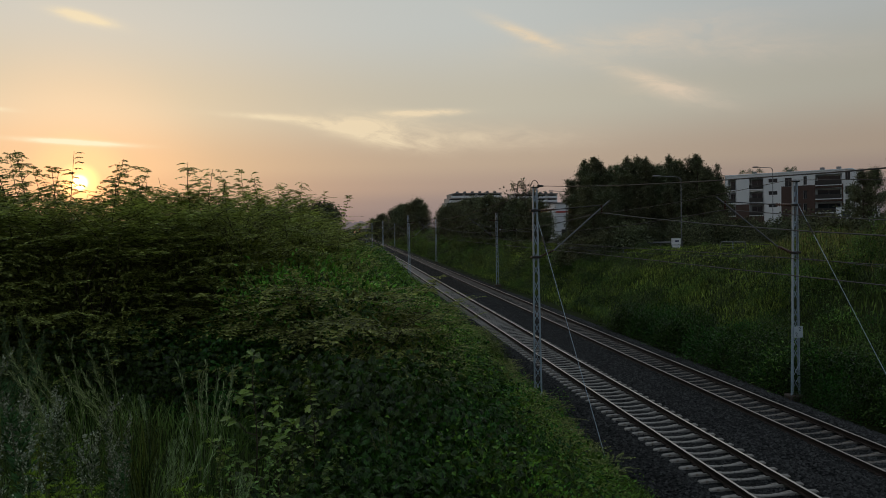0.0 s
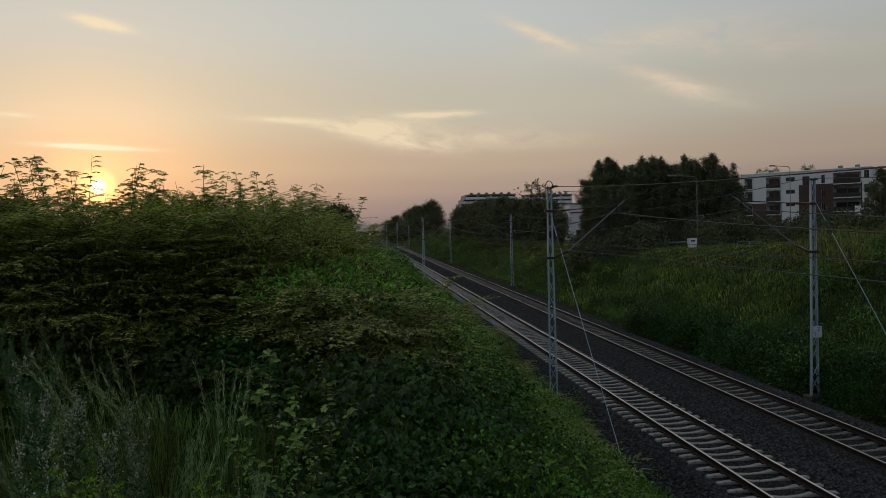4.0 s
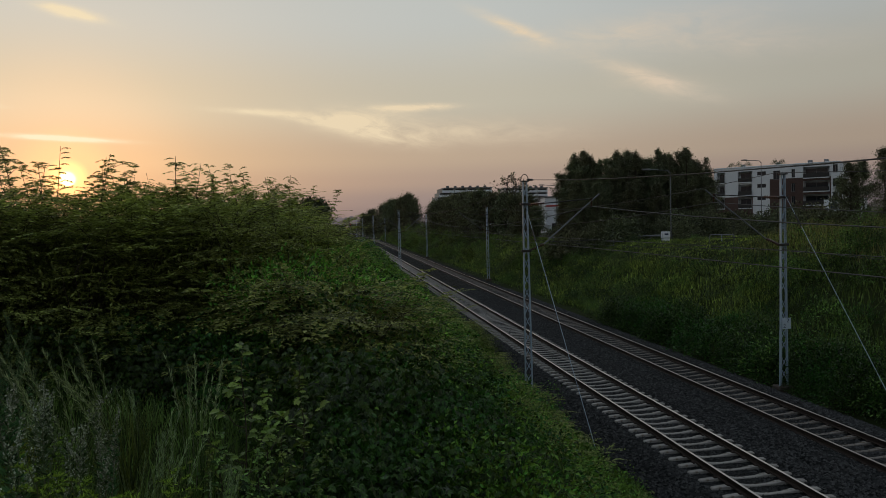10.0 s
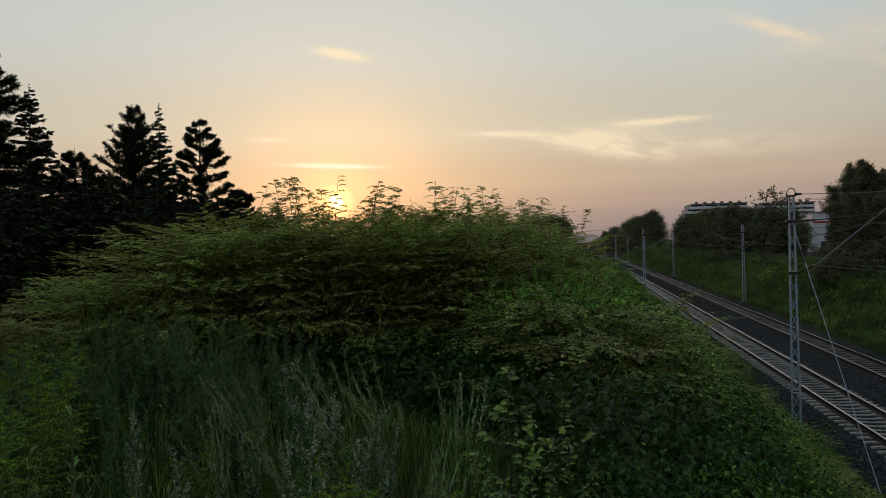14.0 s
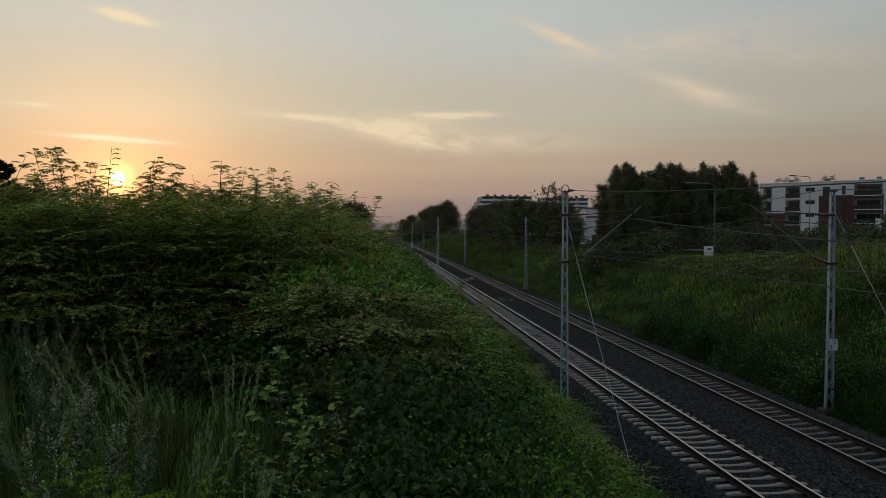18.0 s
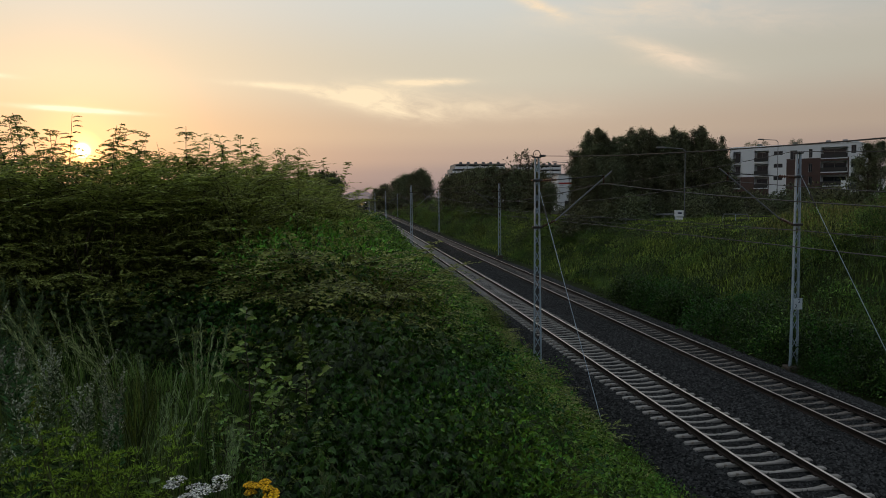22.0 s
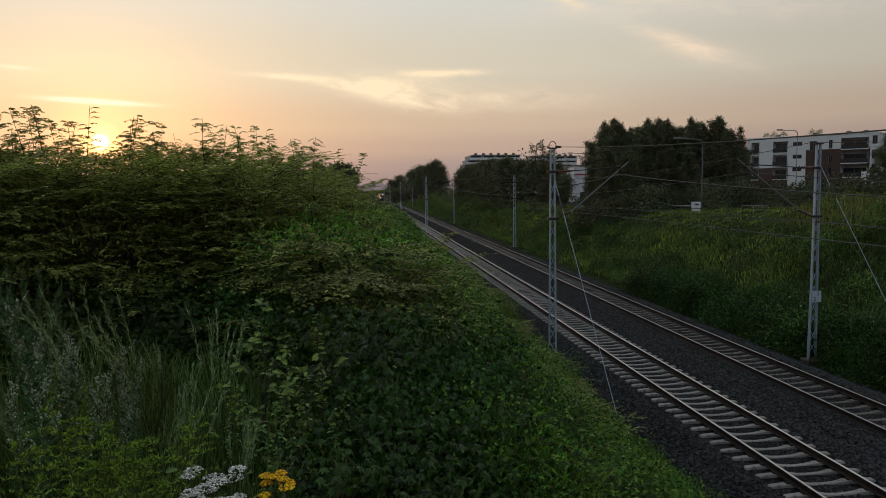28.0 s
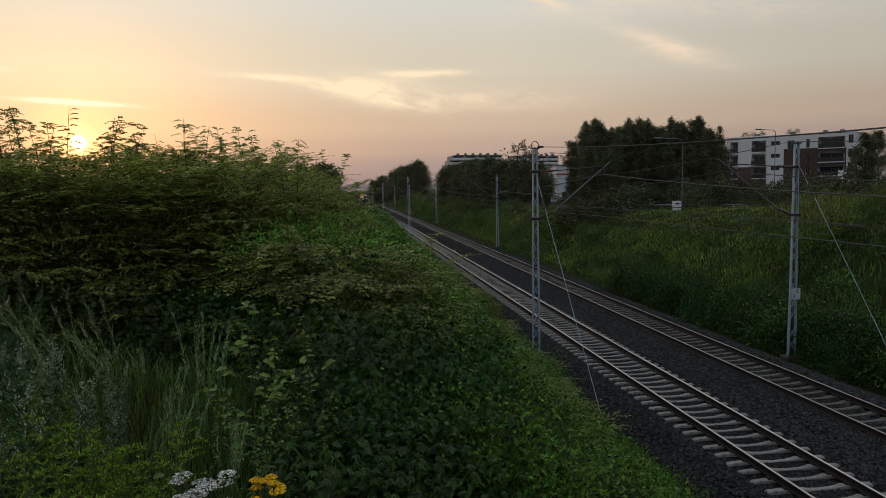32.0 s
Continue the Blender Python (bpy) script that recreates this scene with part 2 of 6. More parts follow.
SOIL = surface("soil", (0.014, 0.018, 0.007), (0.032, 0.045, 0.013), 0.95, 0.8, bump=0.6, fine=14, spec=0.03)
def ballast_material():
    """Crushed stone: cells of about five centimetres, each with its own grey, and the gaps between them."""
    m, nt, p, N, L = shader("ballast_bed")
    co = N("ShaderNodeTexCoord").outputs["Object"]
    cell, edge, stain = N("ShaderNodeTexVoronoi"), N("ShaderNodeTexVoronoi"), N("ShaderNodeTexNoise")
    edge.feature = "DISTANCE_TO_EDGE"
    for n in (cell, edge):
        L(co, n.inputs["Vector"])
        n.inputs["Scale"].default_value = 15.0
    L(co, stain.inputs["Vector"])
    stain.inputs["Scale"].default_value, stain.inputs["Detail"].default_value = 0.7, 6
    ramp = N("ShaderNodeValToRGB")
    ramp.color_ramp.elements[0].color, ramp.color_ramp.elements[1].color = (0.004, 0.0045, 0.0045, 1), (0.042, 0.044, 0.044, 1)
    sep = N("ShaderNodeSeparateColor")
    L(cell.outputs["Color"], sep.inputs[0])
    L(sep.outputs[0], ramp.inputs[0])
    gap = N("ShaderNodeMapRange")
    L(edge.outputs["Distance"], gap.inputs[0])
    gap.inputs[2].default_value = 0.12
    mul = N("ShaderNodeMix")
    mul.data_type, mul.blend_type = "RGBA", "MULTIPLY"
    mul.inputs[0].default_value = 1.0
    L(ramp.outputs[0], mul.inputs[6])
    vary = N("ShaderNodeMapRange")
    L(stain.outputs[0], vary.inputs[0])
    vary.inputs[3].default_value, vary.inputs[4].default_value = 0.5, 1.4
    L(vary.outputs[0], mul.inputs[7])
    L(mul.outputs[2], p.inputs["Base Color"])
    b = N("ShaderNodeBump")
    b.inputs["Strength"].default_value, b.inputs["Distance"].default_value = 1.0, 0.05
    L(gap.outputs[0], b.inputs["Height"])
    L(b.outputs[0], p.inputs["Normal"])
    p.inputs["Roughness"].default_value = 0.95
    p.inputs["Specular IOR Level"].default_value = 0.1
    return m


BALLAST = ballast_material()
STONE = surface("ballast_stone", (0.018, 0.0185, 0.0185), (0.080, 0.081, 0.080), 0.9, 5.0, island=True, bump=0.4)
CONCRETE = surface("sleeper_concrete", (0.22, 0.206, 0.185), (0.37, 0.35, 0.32), 0.85, 3.0, bump=0.4, spot=((0.17, 0.145, 0.115), 0.1))
OLD_CONCRETE = surface("stained_concrete", (0.048, 0.040, 0.034), (0.105, 0.088, 0.074), 0.9, 3.0, bump=0.4, spot=((0.07, 0.05, 0.035), 0.4))
WORN_CONCRETE = surface("worn_concrete", (0.12, 0.105, 0.092), (0.21, 0.19, 0.17), 0.9, 3.0, bump=0.4, spot=((0.09, 0.07, 0.05), 0.25))
RAIL_RUST = surface("rail_rust", (0.018, 0.012, 0.009), (0.04, 0.025, 0.018), 0.85, 6.0, bump=0.4)
RAIL_TOP = surface("rail_polished_head", (0.42, 0.38, 0.34), (0.55, 0.50, 0.46), 0.33, 3.0, metal=0.9, bump=0.05, fine=30)
STEEL = surface("galvanised_steel", (0.30, 0.375, 0.45), (0.43, 0.52, 0.60), 0.65, 3.0, metal=0.15, bump=0.1, fine=40)
LAMP_POST = surface("weathered_zinc", (0.14, 0.15, 0.16), (0.23, 0.24, 0.25), 0.8, 3.0, bump=0.1, fine=40)
DARK_STEEL = surface("dark_steel", (0.03, 0.03, 0.032), (0.07, 0.065, 0.06), 0.6, 6.0, metal=0.4)
WIRE = surface("copper_wire", (0.06, 0.06, 0.06), (0.10, 0.098, 0.095), 0.75, 6.0, spec=0.12)
CERAMIC = surface("brown_ceramic", (0.05, 0.022, 0.014), (0.09, 0.04, 0.025), 0.25, 5.0, bump=0.05, spec=0.5)
PLATE = surface("enamel_plate", (0.50, 0.60, 0.68), (0.62, 0.70, 0.76), 0.4, 5.0, bump=0.05)
INK = surface("dark_ink", (0.015, 0.03, 0.08), (0.025, 0.04, 0.10), 0.6, 9.0, bump=0.0)
PLASTER = surface("white_render", (0.70, 0.73, 0.76), (0.82, 0.84, 0.86), 0.9, 0.4, bump=0.2, fine=20)
BRICKWORK = surface("brown_cladding", (0.065, 0.042, 0.036), (0.115, 0.072, 0.062), 0.85, 1.2, bump=0.4, fine=18)
FAR_WALL = surface("grey_panel_wall", (0.34, 0.33, 0.31), (0.46, 0.44, 0.41), 0.9, 0.3, bump=0.2, fine=8)
GREY = surface("grey_render", (0.16, 0.16, 0.165), (0.23, 0.23, 0.23), 0.9, 0.6, bump=0.2, fine=12)
ASPHALT = surface("asphalt", (0.035, 0.035, 0.036), (0.065, 0.063, 0.06), 0.9, 1.0, bump=0.4, fine=40)
GLASS = pane_glass("window_glass")
RED_PAINT = surface("red_paint", (0.40, 0.03, 0.025), (0.5, 0.05, 0.03), 0.5, 5.0)
BARK = surface("bark", (0.035, 0.027, 0.02), (0.085, 0.065, 0.05), 0.95, 7.0, bump=0.9, fine=26)
STALK = surface("green_stalk", (0.05, 0.07, 0.02), (0.10, 0.11, 0.045), 0.8, 9.0)
DRY_STALK = surface("dry_stalk", (0.11, 0.14, 0.06), (0.19, 0.22, 0.11), 0.85, 9.0)
LOCUST = foliage("pinnate_leaf", (0.16, 0.20, 0.058), (0.27, 0.31, 0.09), 0.5, 0.45, hue=0.01)
CREEPER = foliage("creeper_leaf", (0.010, 0.040, 0.006), (0.040, 0.100, 0.015), 0.30, 0.36, spec=0.22, vary=0.4)
BRAMBLE = foliage("bramble_leaf", (0.042, 0.118, 0.017), (0.125, 0.245, 0.036), 0.35, 0.5, vary=0.45)
WILLOW = foliage("grey_leaf", (0.05, 0.085, 0.036), (0.11, 0.145, 0.066), 0.35)
BIRCH = foliage("birch_leaf", (0.075, 0.09, 0.055), (0.14, 0.155, 0.09), 0.35, patch=(0.7, 0.5, 1.5))
NEEDLE = foliage("conifer_needle", (0.010, 0.018, 0.008), (0.022, 0.032, 0.012), 0.12, 0.6, 0.015)
MUGWORT = foliage("mugwort_leaf", (0.05, 0.12, 0.042), (0.105, 0.195, 0.078), 0.30, 0.7)
SILVER = foliage("mugwort_bud", (0.21, 0.25, 0.18), (0.42, 0.46, 0.36), 0.25, 0.8)
GOLDENROD = foliage("goldenrod_leaf", (0.115, 0.205, 0.025), (0.225, 0.325, 0.045), 0.40, 0.6)
MEADOW = foliage("meadow_blade", (0.055, 0.108, 0.024), (0.135, 0.20, 0.05), 0.40, 0.6, patch=(0.45, 0.35, 1.6))
HAY = foliage("hay_blade", (0.16, 0.25, 0.05), (0.29, 0.38, 0.085), 0.40, 0.6, patch=(0.3, 0.6, 1.4))
REED = foliage("reed_blade", (0.12, 0.14, 0.05), (0.24, 0.23, 0.09), 0.40, 0.6)
PLUME = foliage("grass_plume", (0.16, 0.235, 0.10), (0.28, 0.34, 0.17), 0.35, 0.7)
OAK = foliage("oak_leaf", (0.075, 0.155, 0.04), (0.21, 0.31, 0.075), 0.35, 0.45)
YARROW = foliage("yarrow_floret", (0.62, 0.62, 0.57), (0.74, 0.74, 0.69), 0.25, 0.8, 0.005)
TANSY = foliage("tansy_button", (0.62, 0.33, 0.012), (0.80, 0.48, 0.02), 0.15, 0.8, 0.005)
AUTUMN = foliage("rusty_leaf", (0.16, 0.06, 0.015), (0.26, 0.12, 0.02), 0.35, 0.6)


# ---- building helpers ----
def part(name, bm, material, parent=None, label="", m=None):
    me = bpy.data.meshes.new(name)
    bm.to_mesh(me)
    bm.free()
    me.materials.append(material)
    ob = new(name, me)
    if parent is not None:
        ob.parent = parent
    if m is not None:
        ob.matrix_basis = m
    if label:
        tagged(ob, label)
    return ob


def mesh_part(name, verts, faces, material, parent=None, label="", smooth=False):
    me = bpy.data.meshes.new(name)
    v = np.asarray(verts, dtype=np.float32).reshape(-1, 3)
    f = np.asarray(faces, dtype=np.int32)
    k = f.shape[1]
    me.vertices.add(len(v))
    me.vertices.foreach_set("co", v.ravel())
    me.loops.add(f.size)
    me.loops.foreach_set("vertex_index", f.ravel())
    me.polygons.add(len(f))
    me.polygons.foreach_set("loop_start", np.arange(0, f.size, k, dtype=np.int32))
    me.polygons.foreach_set("use_smooth", np.full(len(f), smooth))
    me.update(calc_edges=True)
    me.materials.append(material)
    ob = new(name, me)
    if parent is not None:
        ob.parent = parent
    if label:
        tagged(ob, label)
    if name in ("framework", "branch_framework", "twig_framework", "seed_head", "flower_spike", "stalk", "plume"):
        tagged(ob, kind="stuff")
    return ob


def empty(name, label, category, group="", m=None, kind=""):
    ob = tagged(new(name), label, category, group, kind)
    ob.empty_display_size = 0.2
    if m is not None:
        ob.matrix_basis = m
    return ob


def box(bm, x0, y0, z0, x1, y1, z1, bev=0.0):
    r = bmesh.ops.create_cube(bm, size=1.0)
    vs = r["verts"]
    bmesh.ops.scale(bm, vec=(x1 - x0, y1 - y0, z1 - z0), verts=vs)
    bmesh.ops.translate(bm, vec=((x0 + x1) / 2, (y0 + y1) / 2, (z0 + z1) / 2), verts=vs)
    if bev:
        es = list({e for v in vs for e in v.link_edges})
        bmesh.ops.bevel(bm, geom=es, offset=bev, segments=1, affect="EDGES")
    return bm


def cube(*a, bev=0.0):
    return box(bmesh.new(), *a, bev=bev)


def rod(bm, a, b, r0, r1=None, sides=8):
    a, b = Vector(a), Vector(b)
    d = b - a
    r = bmesh.ops.create_cone(bm, cap_ends=True, segments=sides, radius1=r0, radius2=r0 if r1 is None else r1, depth=d.length)
    bmesh.ops.transform(bm, matrix=Matrix.Translation((a + b) / 2) @ d.to_track_quat("Z", "Y").to_matrix().to_4x4(), verts=r["verts"])
    return bm


def tube(points, r, sides=6):
    """Vertices and quads of a tube along points, with radius r (a number or one for each point)."""
    pts = np.asarray(points, float)
    n = len(pts)
    r = np.broadcast_to(np.asarray(r, float), (n,))
    tan = np.gradient(pts, axis=0)
    tan /= np.linalg.norm(tan, axis=1)[:, None] + 1e-9
    ref = np.array([0, 0, 1.0]) if abs(tan[:, 2]).mean() < 0.8 else np.array([1.0, 0, 0])
    u = np.cross(tan, ref)
    u /= np.linalg.norm(u, axis=1)[:, None] + 1e-9
    w = np.cross(tan, u)
    a = np.linspace(0, 2 * np.pi, sides, endpoint=False)
    v = pts[:, None] + r[:, None, None] * (np.cos(a)[None, :, None] * u[:, None] + np.sin(a)[None, :, None] * w[:, None])
    i, j = np.meshgrid(np.arange(n - 1), np.arange(sides), indexing="ij")
    k = (j + 1) % sides
    f = np.stack([i * sides + j, i * sides + k, (i + 1) * sides + k, (i + 1) * sides + j], -1).reshape(-1, 4)
    return v.reshape(-1, 3), f


def joined(pieces):
    vs, fs, n = [], [], 0
    for v, f in pieces:
        vs.append(v)
        fs.append(f + n)
        n += len(v)
    return np.concatenate(vs), np.concatenate(fs)


def unit(v):
    return v / (np.linalg.norm(v, axis=-1, keepdims=True) + 1e-9)


def blades(base, way, up, length, width, fold=0.25, belly=0.45):
    """Leaves as folded pointed blades: four corners, two triangles each."""
    way, side = unit(way), unit(np.cross(way, up))
    nrm = np.cross(side, way)
    L, W = np.asarray(length)[:, None], np.asarray(width)[:, None]
    mid = base + way * L * belly - nrm * W * fold * 0
    v = np.stack([base, mid + side * W * 0.5 + nrm * W * fold, base + way * L, mid - side * W * 0.5 + nrm * W * fold], 1)
    n = len(base)
    i = np.arange(n)[:, None] * 4
    f = np.concatenate([i + np.array([[0, 1, 2]]), i + np.array([[0, 2, 3]])], 1).reshape(-1, 3)
    return v.reshape(-1, 3), f


def rnd(rng, n, k=3):
    return rng.normal(size=(n, k))


def polar(az, dist):
    return math.sin(radians(az)) * dist, math.cos(radians(az)) * dist


# ---- the ground ----
def smooth01(t):
    t = np.clip(t, 0, 1)
    return t * t * (3 - 2 * t)


def ground_z(x, y):
    x, y = np.asarray(x, float), np.asarray(y, float)
    left_top = 4.95 - 1.6 * smooth01((y - 40) / 120)
    right_top = np.interp(y, [-40, 38, 60, 95, 150, 400], [5.3, 5.2, 4.3, 3.2, 3.4, 3.2])
    foot_l = 6.3 + 0.9 * smooth01((y - 22) / 25)
    zl = -0.55 + (left_top + 0.55) * smooth01((foot_l - x) / 5.6) ** 0.95
    zr = -0.60 + (right_top + 0.6) * smooth01((x - 18.4) / 13.0) ** 0.95
    z = np.where(x < 12, zl, zr)
    rough = 0.10 * np.sin(x * 1.7 + 0.6 * np.sin(y * 0.9)) * np.sin(y * 1.1 + x * 0.4) + 0.06 * np.sin(y * 2.9 + x * 2.3)
    return z + rough * smooth01((z + 0.5) / 1.2)


def build_ground():
    xs = np.concatenate([[-3500, -1500, -700, -350, -180, -100, -60, -40, -28, -20], np.arange(-14, 42, 0.7), [45, 50, 58, 70, 85, 105, 140, 200, 350, 700, 1500, 3500]])
    ys = np.concatenate([[-600, -250, -100, -50, -25], np.arange(-12, 120, 1.1), np.arange(120, 400, 10), [450, 550, 700, 1000, 1600, 2600, 4200]])
    X, Y = np.meshgrid(xs, ys, indexing="ij")
    v = np.stack([X, Y, ground_z(X, Y)], -1).reshape(-1, 3)
    i, j = np.meshgrid(np.arange(len(xs) - 1), np.arange(len(ys) - 1), indexing="ij")
    n = len(ys)
    f = np.stack([i * n + j, (i + 1) * n + j, (i + 1) * n + j + 1, i * n + j + 1], -1).reshape(-1, 4)
    g = mesh_part("ground", v, f, SOIL, smooth=True)
    tagged(g, "dark earth of the railway cutting and its banks", "ground", kind="structure")


build_ground()

# ---- the railway ----
TRACKS = (10.41, 14.73)
Y0, Y1 = -30.0, 900.0


def build_ballast():
    prof = [(7.6, -0.62), (8.75, -0.27), (9.2, -0.25), (11.62, -0.25), (11.95, -0.20), (12.6, -0.21), (13.3, -0.155), (13.85, -0.155), (13.95, -0.24), (15.5, -0.24), (15.65, -0.16), (16.3, -0.18), (17.9, -0.66)]
    ys = np.concatenate([np.arange(Y0, 60, 1.0), np.arange(60, 200, 5), np.arange(200, Y1 + 1, 50)])
    rng = np.random.default_rng(3)
    v = np.array([[(x + rng.normal() * 0.03 * (k not in (0, 13)), y, z + rng.normal() * 0.008) for k, (x, z) in enumerate(prof)] for y in ys])
    m = len(prof)
    i, j = np.meshgrid(np.arange(len(ys) - 1), np.arange(m - 1), indexing="ij")
    f = np.stack([i * m + j, i * m + j + 1, (i + 1) * m + j + 1, (i + 1) * m + j], -1).reshape(-1, 4)
    b = mesh_part("ballast", v.reshape(-1, 3), f, BALLAST)
    tagged(b, "dark grey crushed stone ballast under two tracks", "ballast", kind="structure")
    # loose stones, crowded where the tracks run near
    n = 78000
    y = 9 + 62 * rng.random(n) ** 1.9
    x = rng.uniform(7.9, 17.7, n)
    z = np.interp(x, [p[0] for p in prof], [p[1] for p in prof]) + 0.008
    r = rng.uniform(0.028, 0.062, n)
    keep = np.ones(n, bool)
    for tr in TRACKS:
        keep &= ~((abs(abs(x - tr) - 0.75) < 0.09))
        z = np.where(abs(x - tr) < 1.25, z - 0.022, z)
    x, y, z, r = x[keep], y[keep], z[keep], r[keep]
    n = len(x)
    oct_v = np.array([(1, 0, 0), (-1, 0, 0), (0, 1, 0), (0, -1, 0), (0, 0, 1), (0, 0, -1)], float)
    oct_f = np.array([(0, 2, 4), (2, 1, 4), (1, 3, 4), (3, 0, 4)])
    jig = oct_v[None] * (r[:, None] * rng.uniform(0.6, 1.3, (n, 6)))[:, :, None]
    a = rng.uniform(0, 6.28, n)
    ca, sa = np.cos(a)[:, None], np.sin(a)[:, None]
    jx, jy, jz = jig[..., 0] * ca - jig[..., 1] * sa, jig[..., 0] * sa + jig[..., 1] * ca, jig[..., 2] * 0.8
    v = np.stack([jx + x[:, None], jy + y[:, None], jz + z[:, None]], -1).reshape(-1, 3)
    f = (oct_f[None] + np.arange(n)[:, None, None] * 6).reshape(-1, 3)
    s = mesh_part("ballast_stones", v, f, STONE)
    tagged(s, "loose dark grey crushed stones between the sleepers", "stones", kind="stuff")


build_ballast()


def sleeper_mesh():
    """A concrete sleeper that dips between the rail seats, with the clips on it."""
    st = [(-1.30, -0.215, 0.085), (-1.27, -0.190, 0.10), (-0.95, -0.172, 0.105), (-0.52, -0.172, 0.105), (-0.28, -0.212, 0.082), (0, -0.222, 0.078),
          (0.28, -0.212, 0.082), (0.52, -0.172, 0.105), (0.95, -0.172, 0.105), (1.27, -0.190, 0.10), (1.30, -0.215, 0.085)]
    v, f = [], []
    for x, z, w in st:
        w *= 0.80
        v += [(x, -w - 0.03, -0.36), (x, -w, z - 0.012), (x, -w + 0.015, z), (x, w - 0.015, z), (x, w, z - 0.012), (x, w + 0.03, -0.36)]
    for i in range(len(st) - 1):
        for k in range(5):
            a = i * 6 + k
            f.append((a, a + 6, a + 7, a + 1))
    f.append((0, 1, 4, 5)), f.append((1, 2, 3, 4))
    e = (len(st) - 1) * 6
    f.append((e + 5, e + 4, e + 1, e)), f.append((e + 4, e + 3, e + 2, e + 1))
    me = bpy.data.meshes.new("sleeper")
    me.from_pydata(v, [], f)
    return me


def clip_mesh():
    bm = bmesh.new()
    for s in (-1, 1):
        box(bm, s * 0.115 - 0.035, -0.06, -0.18, s * 0.115 + 0.035, 0.06, -0.135, bev=0.012)
    me = bpy.data.meshes.new("rail_clip")
    bm.to_mesh(me)
    bm.free()
    me.materials.append(RAIL_RUST)
    return me


def rail_mesh():
    half = [(0.0, 0.0), (0.026, -0.001), (0.035, -0.008), (0.036, -0.036), (0.020, -0.048), (0.009, -0.058), (0.009, -0.135), (0.020, -0.150), (0.074, -0.160), (0.075, -0.172)]
    prof = half + [(-x, z) for x, z in reversed(half[1:])]
    ys = [Y0, 0, 20, 40, 80, 160, 320, 600, Y1]
    m = len(prof)
    v = [(x, y, z) for y in ys for x, z in prof]
    f, mi = [], []
    for i in range(len(ys) - 1):
        for k in range(m):
            a, b = i * m + k, i * m + (k + 1) % m
            f.append((a, b, b + m, a + m))
            mi.append(1 if k in (0, 1, m - 1, m - 2) else 0)
    me = bpy.data.meshes.new("rail")
    me.from_pydata(v, [], f)
    me.materials.append(RAIL_RUST)
    me.materials.append(RAIL_TOP)
    me.polygons.foreach_set("material_index", mi)
    return me


SPACING = 0.56


def build_tracks():
    sm, cm, rm = sleeper_mesh(), clip_mesh(), rail_mesh()
    for k, x in enumerate(TRACKS):
        t = empty("railway_track", ("railway track with pale concrete sleepers and worn shiny rails", "railway track with stained brownish sleepers and dull rails")[k],
                  "railway track", "pair of tracks", pose(x, 0, 0), kind="structure")
        me = sm if k == 0 else sm.copy()
        me.materials.clear()
        me.materials.append((CONCRETE, WORN_CONCRETE)[k])
        if k == 1:
            rm = rm.copy()
            rm.materials[1] = surface("rail_dull_head", (0.30, 0.26, 0.23), (0.42, 0.37, 0.33), 0.38, 3.0, metal=0.8, bump=0.05, fine=30)
        for s in (-0.75, 0.75):
            r = new("rail", rm)
            r.parent, r.location = t, (s, 0, 0)
        rng = random.Random(11 + k)
        rest = []
        for i in range(int(300 / SPACING)):
            y = 8 + i * SPACING + rng.uniform(-0.02, 0.02)
            turn = rng.uniform(-0.6, 0.6)
            if i < 150:
                ob = new("sleeper", me)
                ob.parent = t
                ob.matrix_basis = pose(rng.uniform(-0.015, 0.015), y, rng.uniform(-0.008, 0.004), 0, 0, turn)
                if i < 60:
                    for s in (-0.75, 0.75):
                        c = new("rail_clip", cm)
                        c.parent, c.location = ob, (s, 0, 0)
            else:
                rest.append(y)
        v0 = np.array([v.co[:] for v in me.vertices])
        quads = np.array([p.vertices[:] for p in me.polygons])
        n0 = len(v0)
        v = (v0[None] + np.array([[[0, y, 0]] for y in rest])).reshape(-1, 3)
        f = (quads[None] + np.arange(len(rest))[:, None, None] * n0).reshape(-1, 4)
        far = mesh_part("far_sleepers", v, f, (CONCRETE, WORN_CONCRETE)[k], t)
        tagged(far, kind="stuff")


build_tracks()


